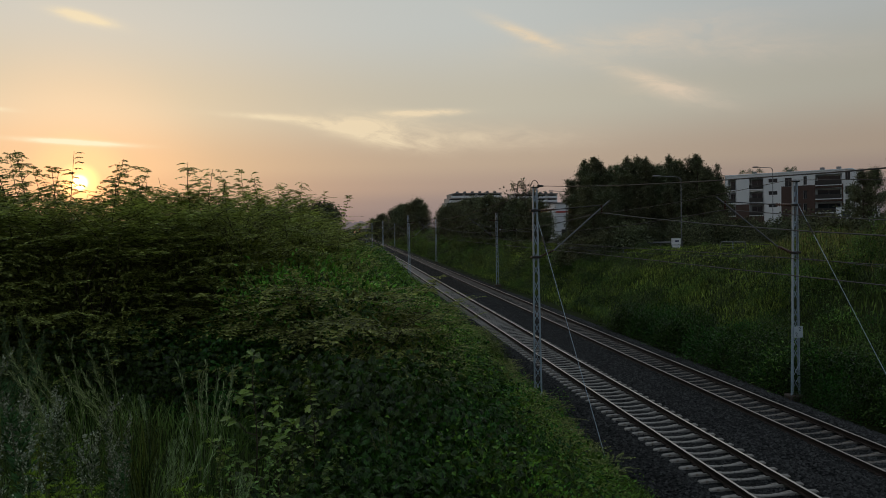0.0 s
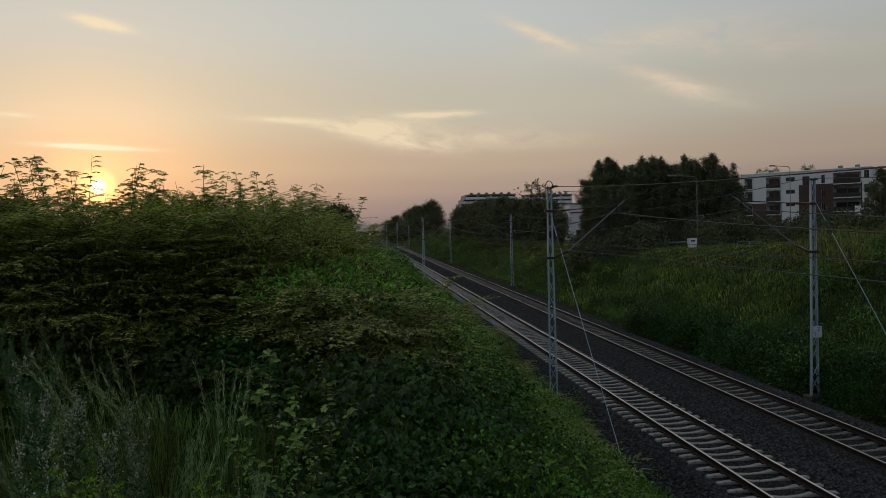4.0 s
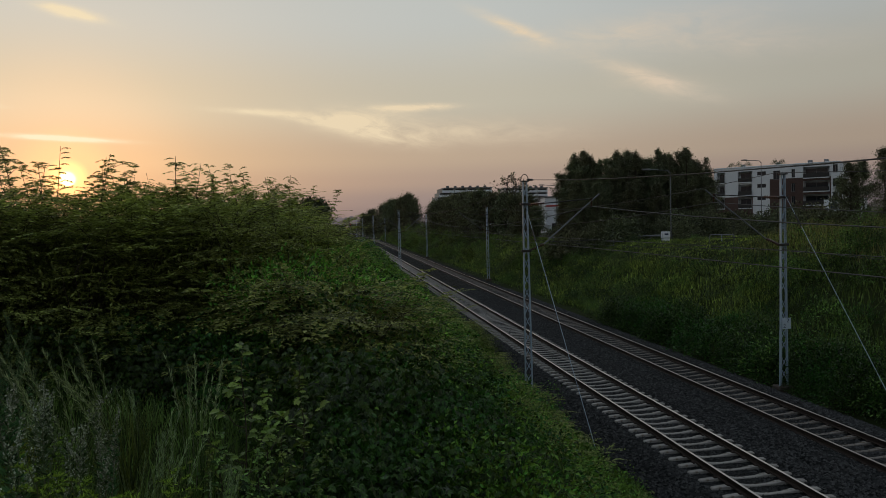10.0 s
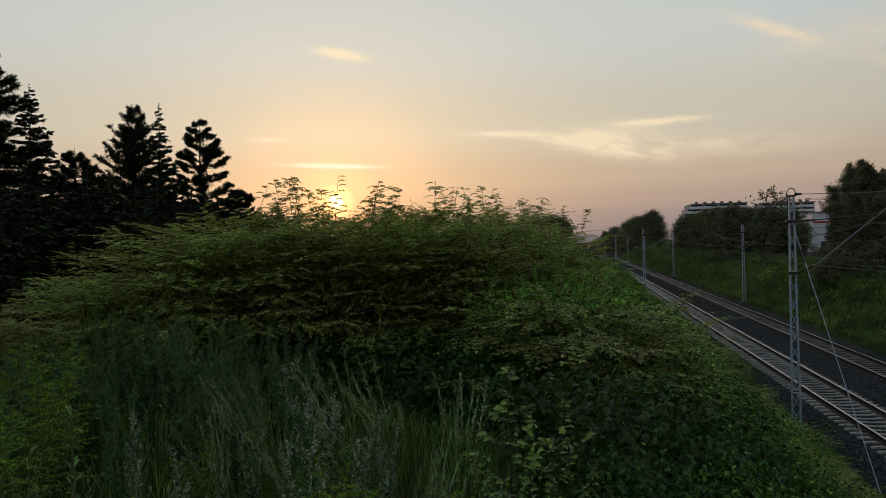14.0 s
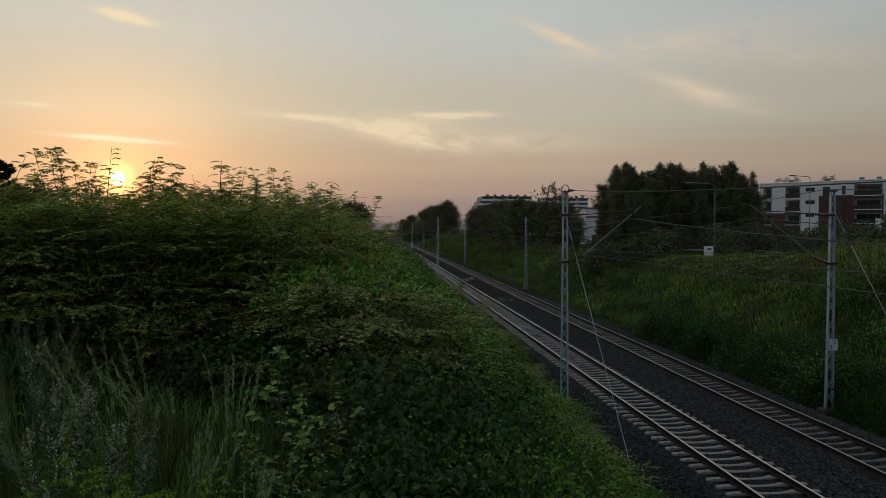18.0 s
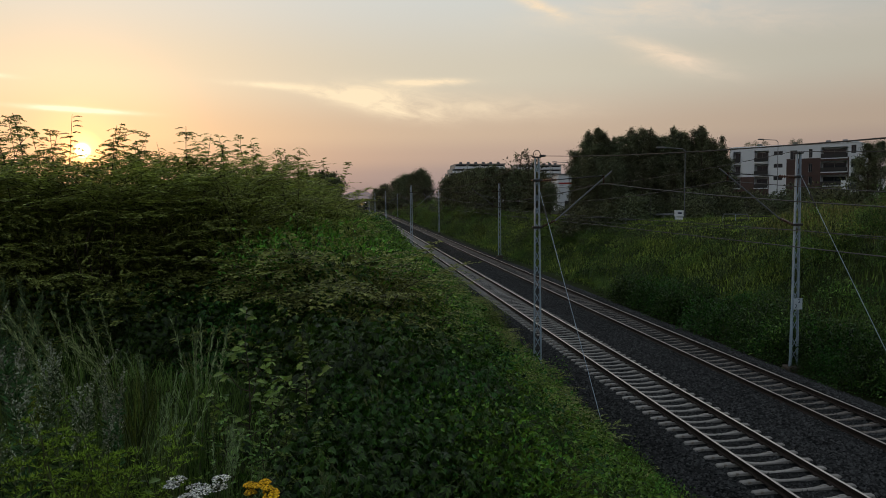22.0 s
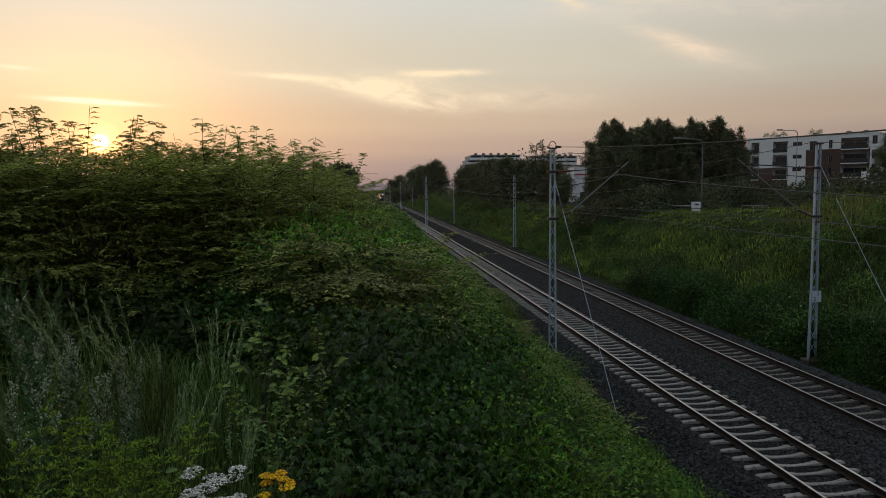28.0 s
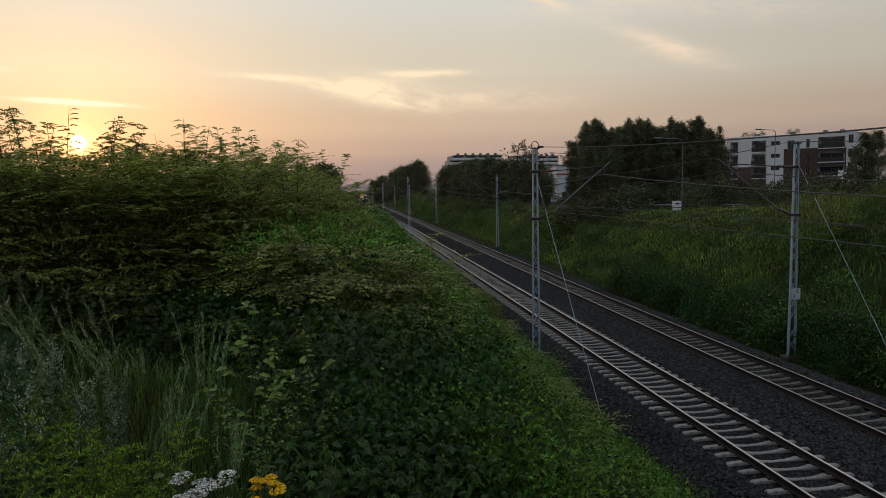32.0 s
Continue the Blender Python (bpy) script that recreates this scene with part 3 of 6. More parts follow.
# ---- masts and wires ----
def lattice_mast(height, label, m, near=False):
    """Two channel chords laced by flat diagonals, on a concrete foot."""
    t = empty("catenary_mast", label, "mast", "catenary masts", m)
    part("foundation", cube(-0.35, -0.3, -0.9, 0.35, 0.3, -0.30, bev=0.05), OLD_CONCRETE, t)
    wb, wt = 0.17, 0.10
    for s in (-1, 1):
        bm = bmesh.new()
        prof = [(0.0, -0.05), (0.05, -0.05), (0.05, -0.04), (0.012, -0.04), (0.012, 0.04), (0.05, 0.04), (0.05, 0.05), (0.0, 0.05)]
        low, high = [[bm.verts.new((s * (w - x), y, z)) for x, y in prof] for z, w in ((-0.5, wb), (height, wt))]
        for i in range(8):
            j = (i + 1) % 8
            bm.faces.new((low[i], low[j], high[j], high[i]))
        bmesh.ops.recalc_face_normals(bm, faces=bm.faces)
        part("chord", bm, STEEL, t)
    n = int(height / 0.55)
    for side in (-0.046, 0.046):
        bm = bmesh.new()
        for i in range(n):
            z0, z1 = -0.2 + i * (height + 0.1) / n, -0.2 + (i + 1) * (height + 0.1) / n
            w0, w1 = wb + (wt - wb) * z0 / height, wb + (wt - wb) * z1 / height
            s = 1 if (i % 2) ^ (side > 0) else -1
            rod(bm, (-s * w0 * 0.92, side, z0), (s * w1 * 0.92, side, z1), 0.015, sides=4)
            if near:
                part("lacing_bar", bm, STEEL, t)
                bm = bmesh.new()
        if near:
            bm.free()
        else:
            tagged(part("lacing", bm, STEEL, t), kind="stuff")
    cap = cube(-0.16, -0.11, height, 0.16, 0.11, height + 0.05, bev=0.01)
    part("cap", cap, DARK_STEEL, t)
    for z in (height - 0.95, height - 2.85):
        part("clamp", cube(-0.2, -0.12, z, 0.2, 0.12, z + 0.09, bev=0.015), DARK_STEEL, t)
    return t


def ribbed_insulator(bm, a, b, r=0.07, n=7):
    a, b = Vector(a), Vector(b)
    rod(bm, a, b, 0.028)
    for i in range(n):
        p = a.lerp(b, (i + 0.7) / (n + 0.4))
        d = (b - a).normalized() * 0.012
        rod(bm, p - d, p + d, r, r * 0.6, sides=10)
    return bm


def cantilever(t, s, height, reach):
    """The bracket that carries the wires over the track; s: the side of the track."""
    strut = bmesh.new()
    rod(strut, (s * 0.75, 0, height - 2.55), (s * (reach + 0.35), 0, height - 0.55), 0.03)
    part("strut", strut, LAMP_POST, t, "galvanised bracket tube")
    tie = bmesh.new()
    rod(tie, (s * 0.85, 0, height - 0.88), (s * reach, 0, height - 0.74), 0.02)
    part("tie_rod", tie, DARK_STEEL, t)
    for a, b in (((s * 0.17, 0, height - 2.80), (s * 0.75, 0, height - 2.55)), ((s * 0.12, 0, height - 0.92), (s * 0.85, 0, height - 0.88))):
        part("insulator", ribbed_insulator(bmesh.new(), a, b), CERAMIC, t, "brown ribbed insulator")
    arm = bmesh.new()
    rod(arm, (s * 1.1, 0, height - 2.46), (s * (reach + 0.1), 0, height - 2.45), 0.013)
    rod(arm, (s * (reach + 0.1), 0, height - 2.45), (s * (reach + 0.1), 0, height - 2.78), 0.010)
    rod(arm, (s * (reach - 0.9), 0, height - 2.50), (s * (reach + 0.05), 0, height - 2.80), 0.010)
    part("steady_arm", arm, DARK_STEEL, t)
    hang = bmesh.new()
    ribbed_insulator(hang, (s * reach, 0, height - 0.72), (s * reach, 0, height - 1.05), 0.055, 4)
    part("hanger", hang, CERAMIC, t)


MAST_Y = {1: (-29, 27.95, 86.6, 147.5, 208, 270), -1: (-30, 26.0, 82.2, 139.5, 199, 260)}
MAST_X = {1: 7.6, -1: 17.7}
HEIGHT = 8.2


def build_masts():
    for s in (1, -1):
        for k, y in enumerate(MAST_Y[s]):
            m = lattice_mast(HEIGHT, "grey galvanised lattice catenary mast beside the track", pose(MAST_X[s], y, 0), near=k == 1)
            if s == 1 and k == 2:
                part("foot_sleeve", cube(-0.27, -0.2, -0.3, 0.27, 0.2, 0.55, bev=0.04), PLASTER, m, "white-washed concrete foot")
            cantilever(m, s, HEIGHT, 2.81 if s == 1 else 2.97)
            if k == 1:
                hook = tube([(0.16 * math.cos(a) * (1 if s == 1 else 0.6), 0, HEIGHT + 0.05 + 0.26 * math.sin(a)) for a in np.linspace(0, math.pi, 12)], 0.016)
                if s == 1:
                    mesh_part("hook", *hook, DARK_STEEL, m, smooth=True)
                    part("pulley", rod(bmesh.new(), (0.10, -0.05, HEIGHT + 0.08), (0.34, -0.05, HEIGHT + 0.08), 0.05, 0.04), DARK_STEEL, m)
                foot = (0, -7.5, -0.35) if s == 1 else (0.0, -6.2, -0.3)
                head = Vector((0.05, -0.1, HEIGHT - (1.2 if s == 1 else 0.85)))
                guy = mesh_part("guy_wire", *tube([head, foot], 0.010, 5), STEEL, m, "taut steel guy wire")
                part("turnbuckle", rod(bmesh.new(), head.lerp(Vector(foot), 0.1), head.lerp(Vector(foot), 0.16), 0.028), DARK_STEEL, m)
                if s == -1:
                    plate = part("number_plate", cube(-0.02, -0.15, 2.0, 0.36, -0.135, 2.45, bev=0.01), PLATE, m, "pale blue enamel plate with two numerals")
                    plate.location = (-0.14, 0, 0)
                    for dx, dz in ((0.22, 2.27), (0.08, 2.06)):
                        c = bpy.data.curves.new("numeral", "FONT")
                        c.body, c.size, c.extrude, c.align_x = "2", 0.22, 0.002, "CENTER"
                        tmp = bpy.data.objects.new("numeral", c)
                        me = bpy.data.meshes.new_from_object(tmp)
                        bpy.data.objects.remove(tmp)
                        me.materials.append(INK)
                        o = new("numeral", me)
                        o.parent, o.matrix_basis = plate, pose(dx, -0.154, dz, 90, 0, 0)
                    part("marker_post", rod(bmesh.new(), (-0.26, -0.1, -0.7), (-0.22, -0.1, 2.0), 0.03), STEEL, m)


build_masts()


def span(a, b, sag, n=14):
    a, b = np.array(a), np.array(b)
    u = np.linspace(0, 1, n)[:, None]
    p = a + (b - a) * u
    p[:, 2] -= (4 * sag * u * (1 - u))[:, 0]
    return p


def build_wires():
    for s, x in ((1, TRACKS[0]), (-1, TRACKS[1])):
        ys = MAST_Y[s]
        t = empty("overhead_line", "dark overhead contact line above the track", "overhead line", "overhead lines")
        for a, b in zip(ys[:-1], ys[1:]):
            for dx in (-0.04, 0.04):
                mesh_part("carrier_wire", *tube(span((x + dx, a, 7.15), (x + dx, b, 7.15), 1.0), 0.011, 4), WIRE, t)
                mesh_part("contact_wire", *tube(span((x + dx * 0.6, a, 5.42), (x + dx * 0.6, b, 5.42), 0.04, 6), 0.010, 4), WIRE, t)
            for u in np.linspace(0.08, 0.92, 9):
                mesh_part("dropper", *tube([(x, a + (b - a) * u, 7.15 - 4.0 * u * (1 - u)), (x, a + (b - a) * u, 5.40)], 0.005, 4), WIRE, t)
            fx = MAST_X[s] + s * 0.28
            mesh_part("feeder_wire", *tube(span((fx, a, HEIGHT + 0.08), (fx, b, HEIGHT + 0.08), 0.95), 0.013, 5), WIRE, t)
            if s == -1:
                mesh_part("return_wire", *tube(span((MAST_X[s], a, 5.2), (MAST_X[s], b, 5.2), 0.45), 0.010, 4), WIRE, t)


build_wires()


def build_signal():
    t = empty("railway_signal", "tall railway signal mast showing a red light", "signal", m=pose(7.75, 398, -0.5))
    part("post", rod(bmesh.new(), (0, 0, 0), (0, 0, 6.2), 0.08), STEEL, t)
    part("head", cube(-0.3, -0.1, 5.0, 0.3, 0.1, 7.2, bev=0.08), DARK_STEEL, t)
    part("lens", rod(bmesh.new(), (0, -0.1, 6.4), (0, -0.22, 6.4), 0.13, sides=14), lamp_glass("red_lens", (1.0, 0.04, 0.02), 1.3), t, "glowing red lens")
    part("hood", rod(bmesh.new(), (0, -0.05, 6.8), (0, -0.45, 6.75), 0.18, 0.2), DARK_STEEL, t)


build_signal()


def far_woods():
    """A line of woods, kilometres away, in which single trees can no longer be told apart; its haze is painted as a
    glow.
    """
    m = bpy.data.materials.new("far_haze_glow")
    m.use_nodes = True
    nt = m.node_tree
    p = nt.nodes["Principled BSDF"]
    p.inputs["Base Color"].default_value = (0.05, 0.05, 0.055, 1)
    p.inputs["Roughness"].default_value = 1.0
    # grey-mauve emission paints the haze of distance onto the dark woods
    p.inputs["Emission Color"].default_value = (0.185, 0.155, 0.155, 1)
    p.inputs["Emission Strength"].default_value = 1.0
    v, f = [], []
    n = 900
    for i in range(n + 1):
        az = -65 + 130 * i / n
        x, y = polar(az, 3300)
        el = 0.40 + 0.13 * math.sin(az * 1.7) + 0.07 * math.sin(az * 5.3 + 1) + 0.035 * math.sin(az * 17.0 + 2 * math.sin(az * 3)) + 0.02 * math.sin(az * 61)
        v += [(x, y, -10.0), (x, y, 6.67 + 3300 * math.tan(radians(el)))]
    for i in range(n):
        f.append((2 * i, 2 * i + 2, 2 * i + 3, 2 * i + 1))
    tagged(mesh_part("backdrop", v, f, m), "grey line of far woods on the horizon with painted haze", "backdrop", kind="structure")


far_woods()


def build_train():
    """The front of a train that comes up the near track with three white lamps lit."""
    t = empty("train", "dark oncoming train with three bright white headlamps lit", "train", m=pose(TRACKS[0], 680, 0))
    hull = surface("train_paint", (0.03, 0.035, 0.05), (0.05, 0.055, 0.07), 0.4, 2.0)
    prof = [(-1.40, 0.35), (-1.45, 1.1), (-1.42, 2.3), (-1.25, 3.4), (-0.8, 3.95), (0.8, 3.95), (1.25, 3.4), (1.42, 2.3), (1.45, 1.1), (1.40, 0.35)]
    for k in range(4):
        bm = bmesh.new()
        ring = []
        y0, y1 = k * 20.5, k * 20.5 + 20
        for y, sc, zf in ((y0, 0.94 if k == 0 else 1, 0.97 if k == 0 else 1), (y0 + 0.8, 1, 1), (y1, 1, 1)):
            ring.append([bm.verts.new((x * sc, y, z * zf)) for x, z in prof])
        for a, b in zip(ring[:-1], ring[1:]):
            for i in range(len(prof)):
                j = (i + 1) % len(prof)
                bm.faces.new((a[i], a[j], b[j], b[i]))
        bm.faces.new(ring[0]), bm.faces.new(list(reversed(ring[-1])))
        bmesh.ops.recalc_face_normals(bm, faces=bm.faces)
        part("carriage", bm, hull, t)
    part("windscreen", cube(-1.1, -0.03, 2.15, 1.1, 0.02, 3.15, bev=0.05), GLASS, t)
    part("bumper", cube(-1.2, -0.35, 0.9, 1.2, 0.05, 1.15, bev=0.05), DARK_STEEL, t)
    white = lamp_glass("headlamp_glass", (1.0, 0.95, 0.85), 4.0)
    for x, z in ((-0.95, 1.85), (0.95, 1.85), (0, 3.80)):
        part("headlamp", rod(bmesh.new(), (x, 0.1, z), (x, -0.12, z), 0.14, 0.12, 14), white, t, "lit white headlamp")
    return t


train = build_train()


# ---- plants ----
def compound_leaves(rng, base, way, length, pairs, leaf, droop=0.5, slim=0.38, hang=0.3):
    """Pinnate leaves: an arching rachis with pairs of leaflets and one at its tip."""
    n = len(base)
    way = unit(way)
    down = np.array([0, 0, -1.0])
    side = unit(np.cross(way, [0, 0, 1.0]) + 1e-4)
    us = np.linspace(0.22, 1.0, pairs)
    L = np.asarray(length)[:, None]
    B, D, U, LL, WW = [], [], [], [], []
    rach_v, pts = [], []

    def at(u):
        return base + way * L * u + down * L * droop * u * u

    for u in us:
        p = at(u)
        tang = unit(way + down * 2 * droop * u)
        taper = 1.0 - 0.45 * abs(u - 0.5)
        for s in (-1, 1):
            d = unit(side * s + tang * 0.45 + down * rng.uniform(0.0, hang, (n, 1)))
            B.append(p), D.append(d), U.append(np.cross(d, tang * s) * 1.0 + rnd(rng, n) * 0.25)
            LL.append(leaf * taper * rng.uniform(0.85, 1.15, n)), WW.append(leaf * slim * taper * np.ones(n))
    p = at(1.0)
    B.append(p), D.append(unit(way + down * 2 * droop)), U.append(np.tile([0, 0, 1.0], (n, 1)) + rnd(rng, n) * 0.2)
    LL.append(leaf * np.ones(n)), WW.append(leaf * slim * np.ones(n))
    v, f = blades(np.concatenate(B), np.concatenate(D), np.concatenate(U), np.concatenate(LL), np.concatenate(WW))
    # the rachis, a thin strip
    q0, q1, q2 = base, at(0.55), at(1.0)
    w = side * 0.004
    rv = np.stack([q0 - w, q0 + w, q1 + w, q1 - w, q2], 1).reshape(-1, 3)
    i = np.arange(n)[:, None] * 5
    rf = np.concatenate([i + [[0, 1, 2]], i + [[0, 2, 3]], i + [[3, 2, 4]]], 1).reshape(-1, 3)
    return joined([(v, f), (rv, rf)])


def stems_of(rng, n, height, spread, r0, lean=0.35, steps=6, crown=0.0):
    """Curved stems from one root; returns their centre lines."""
    out = []
    for i in range(n):
        a = rng.uniform(0, 2 * np.pi)
        h = height * rng.uniform(0.65, 1.0)
        reach = spread * rng.uniform(0.1, 1.0)
        u = np.linspace(0, 1, steps)
        x = reach * u ** 1.4 * math.cos(a) + rng.normal(0, 0.03 * height, steps) * u
        y = reach * u ** 1.4 * math.sin(a) + rng.normal(0, 0.03 * height, steps) * u
        out.append(np.stack([x, y, h * (u - 0.12 * u * u) / 0.88], 1))
    return out


def along(rng, lines, n, lo=0.3, hi=1.0, power=0.8):
    """n random places on the lines, with the way of the line there."""
    k = rng.integers(0, len(lines), n)
    u = lo + (hi - lo) * rng.random(n) ** power
    arr = np.array(lines)
    m = arr.shape[1] - 1
    i = np.minimum((u * m).astype(int), m - 1)
    fr = (u * m - i)[:, None]
    a, b = arr[k, i], arr[k, i + 1]
    return a + (b - a) * fr, unit(b - a), u


def locust_shrub(seed, height=3.2, spread=1.3, stems=9, leaves=330, leaf=0.062, pairs=6, name="shrub", shoots=3):
    """Many leafy branches from the ground up, and a few bare-footed shoots that stand out at the top."""
    rng = np.random.default_rng(seed)
    t = empty(name, "dense green shrub of upright shoots with feathery leaves", "shrub", "wild shrubs of the bank")
    lines = stems_of(rng, stems, height * 0.88, spread, 0.02)
    tops = stems_of(rng, shoots, height * 1.13, spread * 0.8, 0.02)
    mesh_part("framework", *joined([tube(l, np.linspace(0.016, 0.003, len(l)), 4) for l in lines + tops]), BARK, t)
    # leaves stand on both sides of level twigs, tier over tier, with dark hollows between
    per = 10
    group = np.repeat(np.arange(leaves // per + 1), per)[:leaves]
    step = np.tile(np.arange(per), leaves // per + 1)[:leaves]
    g = group[-1] + 1
    ga, gh = rng.uniform(0, 2 * np.pi, g), rng.random(g) ** 0.85
    body = (1.16 - 0.46 * gh) * (1 + 0.22 * np.sin(3 * ga + 5 * gh + seed) + 0.12 * np.sin(7 * ga - 9 * gh))
    reach = spread * body * rng.uniform(0.55, 1.12, g) ** 0.7
    tilt = rng.normal(-0.02, 0.10, g) + 0.35 * gh ** 5
    back = (per - 1 - step) * 0.055 * leaf / 0.055
    r = reach[group] - back
    a = ga[group]
    p = np.stack([r * np.cos(a), r * np.sin(a), height * 0.88 * gh[group] - back * tilt[group] + rng.normal(0, 0.012, leaves)], 1)
    p[:, 2] = np.maximum(p[:, 2], 0.05)
    turn = a + np.where(step % 2 == 0, 1, -1) * rng.uniform(0.5, 1.25, leaves) * (0.35 + 0.65 * (step < per - 1))
    way = np.stack([np.cos(turn), np.sin(turn), tilt[group] + rng.normal(0.04, 0.09, leaves)], 1)
    twigs = [tube([(0.45 * q * math.cos(w), 0.45 * q * math.sin(w), height * 0.88 * z - 0.5 * q * k - 0.05), (q * math.cos(w), q * math.sin(w), height * 0.88 * z)], [0.006, 0.002], 3)
             for q, w, z, k in zip(reach, ga, gh, tilt)]
    mesh_part("twig_framework", *joined(twigs), BARK, t)
    q, d, u = along(rng, tops, shoots * 20, 0.66, 1.0, 0.75)
    b = rng.uniform(0, 2 * np.pi, len(q))
    up = np.stack([np.cos(b), np.sin(b), 0.55 + 0.8 * u ** 8], 1)
    n = len(q)
    crest = compound_leaves(rng, q, up, rng.uniform(0.24, 0.36, n) * (1.5 - 1.0 * u), pairs, leaf * 0.8, 0.5, 0.46, hang=0.6)
    n = leaves
    c = int(leaves * 2.0)
    a, h = rng.uniform(0, 2 * np.pi, c), rng.random(c)
    r = spread * 0.66 * np.sqrt(np.clip(1 - (h * 1.2 - 0.3) ** 2, 0.05, 1)) * np.sqrt(rng.random(c))
    inner = simple_leaves(rng, np.stack([r * np.cos(a), r * np.sin(a), 0.03 + height * 0.72 * h], 1), rnd(rng, c), leaf * 1.35, 0.45, 0.5)
    mesh_part("foliage", *joined([compound_leaves(rng, p, way, rng.uniform(4.2, 6.4, n) * leaf, pairs, leaf, 0.16, 0.44, 0.12), crest, inner]), LOCUST, t)
    return t


def locust_shoot(seed, height=3.4):
    """A lone upright shoot, bare below, with a few short arching leaves set far apart at its top."""
    rng = np.random.default_rng(seed)
    t = empty("shrub", "slender upright shoot with arching feathery leaves", "shrub", "wild shrubs of the bank")
    u = np.linspace(0, 1, 9)
    main = np.stack([0.22 * u ** 3 * math.cos(seed) + rng.normal(0, 0.012, 9), 0.22 * u ** 3 * math.sin(seed) + rng.normal(0, 0.012, 9), height * u], 1)
    w = np.linspace(0, 1, 6)
    sides = []
    for k in range(5):
        z = 0.72 + 0.05 * k
        base = np.array([np.interp(z, u, main[:, c]) for c in range(3)])
        a = rng.uniform(0, 2 * np.pi)
        ln = rng.uniform(0.14, 0.30)
        sides.append(base + np.stack([ln * w * math.cos(a), ln * w * math.sin(a), ln * (0.75 * w - 0.15 * w * w)], 1))
    mesh_part("framework", *joined([tube(main, np.linspace(0.014, 0.0035, 9), 5)] + [tube(l, np.linspace(0.005, 0.002, 6), 4) for l in sides]), BARK, t)
    q1, d1, u1 = along(rng, [main], 18, 0.76, 1.0, 0.9)
    q2, d2, u2 = along(rng, sides, 34, 0.3, 1.0, 0.7)
    q = np.concatenate([q1, q2])
    n = len(q)
    b = rng.uniform(0, 2 * np.pi, n)
    way = np.stack([np.cos(b), np.sin(b), 0.5 + rng.normal(0, 0.2, n)], 1)
    mesh_part("foliage", *compound_leaves(rng, q, way, rng.uniform(0.11, 0.20, n), 6, 0.046, 0.55, 0.5, hang=0.7), LOCUST, t)
    return t


def simple_leaves(rng, p, out, size, slim=0.6, hang=0.3):
    n = len(p)
    d = unit(out + rnd(rng, n) * 0.6 + np.array([0, 0, -hang]))
    up = unit(np.array([0, 0, 1.0]) + rnd(rng, n) * 0.45)
    return blades(p, d, up, size * rng.uniform(0.7, 1.3, n), size * slim * rng.uniform(0.8, 1.2, n))


def mound(seed, radius, height, leaves, size, material, label, name="shrub", slim=0.6, five=False):
    """A low heap of twigs closely hung with leaves."""
    rng = np.random.default_rng(seed)
    t = empty(name, label, "shrub", "low growth of the bank")
    lines = stems_of(rng, 12, height, radius, 0.01, steps=5)
    mesh_part("framework", *joined([tube(l, np.linspace(0.010, 0.003, len(l)), 3) for l in lines]), STALK, t)
    a, c = rng.uniform(0, 2 * np.pi, leaves), rng.random(leaves) ** 0.6
    th = np.arccos(c)
    sh = rng.uniform(0.55, 1.08, leaves)
    n = np.stack([np.sin(th) * np.cos(a), np.sin(th) * np.sin(a), np.cos(th)], 1)
    lump = 1 + 0.22 * np.sin(n[:, 0] * 5 + seed) * np.cos(n[:, 1] * 6 + 2 * seed) + 0.12 * np.sin(n[:, 2] * 9)
    p = n * (sh * lump)[:, None] * [radius, radius, height]
    if five:
        B, D, U, LN, WD = [], [], [], [], []
        face = unit(n + [0, 0, 0.25] + rnd(rng, leaves) * 0.55)
        low = np.array([0, 0, -1.0]) + rnd(rng, leaves) * 0.35
        x = unit(low - face * (low * face).sum(1, keepdims=True))
        y = np.cross(face, x)
        for k, (ang, sc) in enumerate(((-1.25, 0.7), (-0.6, 0.95), (0, 1.0), (0.6, 0.95), (1.25, 0.7))):
            B.append(p), D.append(unit(x * math.cos(ang) + y * math.sin(ang) - face * 0.45)), U.append(face)
            LN.append(size * sc * rng.uniform(0.75, 1.25, leaves)), WD.append(size * sc * 0.40 * np.ones(leaves))
        v, f = blades(*[np.concatenate(q) for q in (B, D, U, LN, WD)], fold=0.15)
    else:
        v, f = simple_leaves(rng, p, n, size, slim)
    mesh_part("foliage", v, f, material, t)
    return t


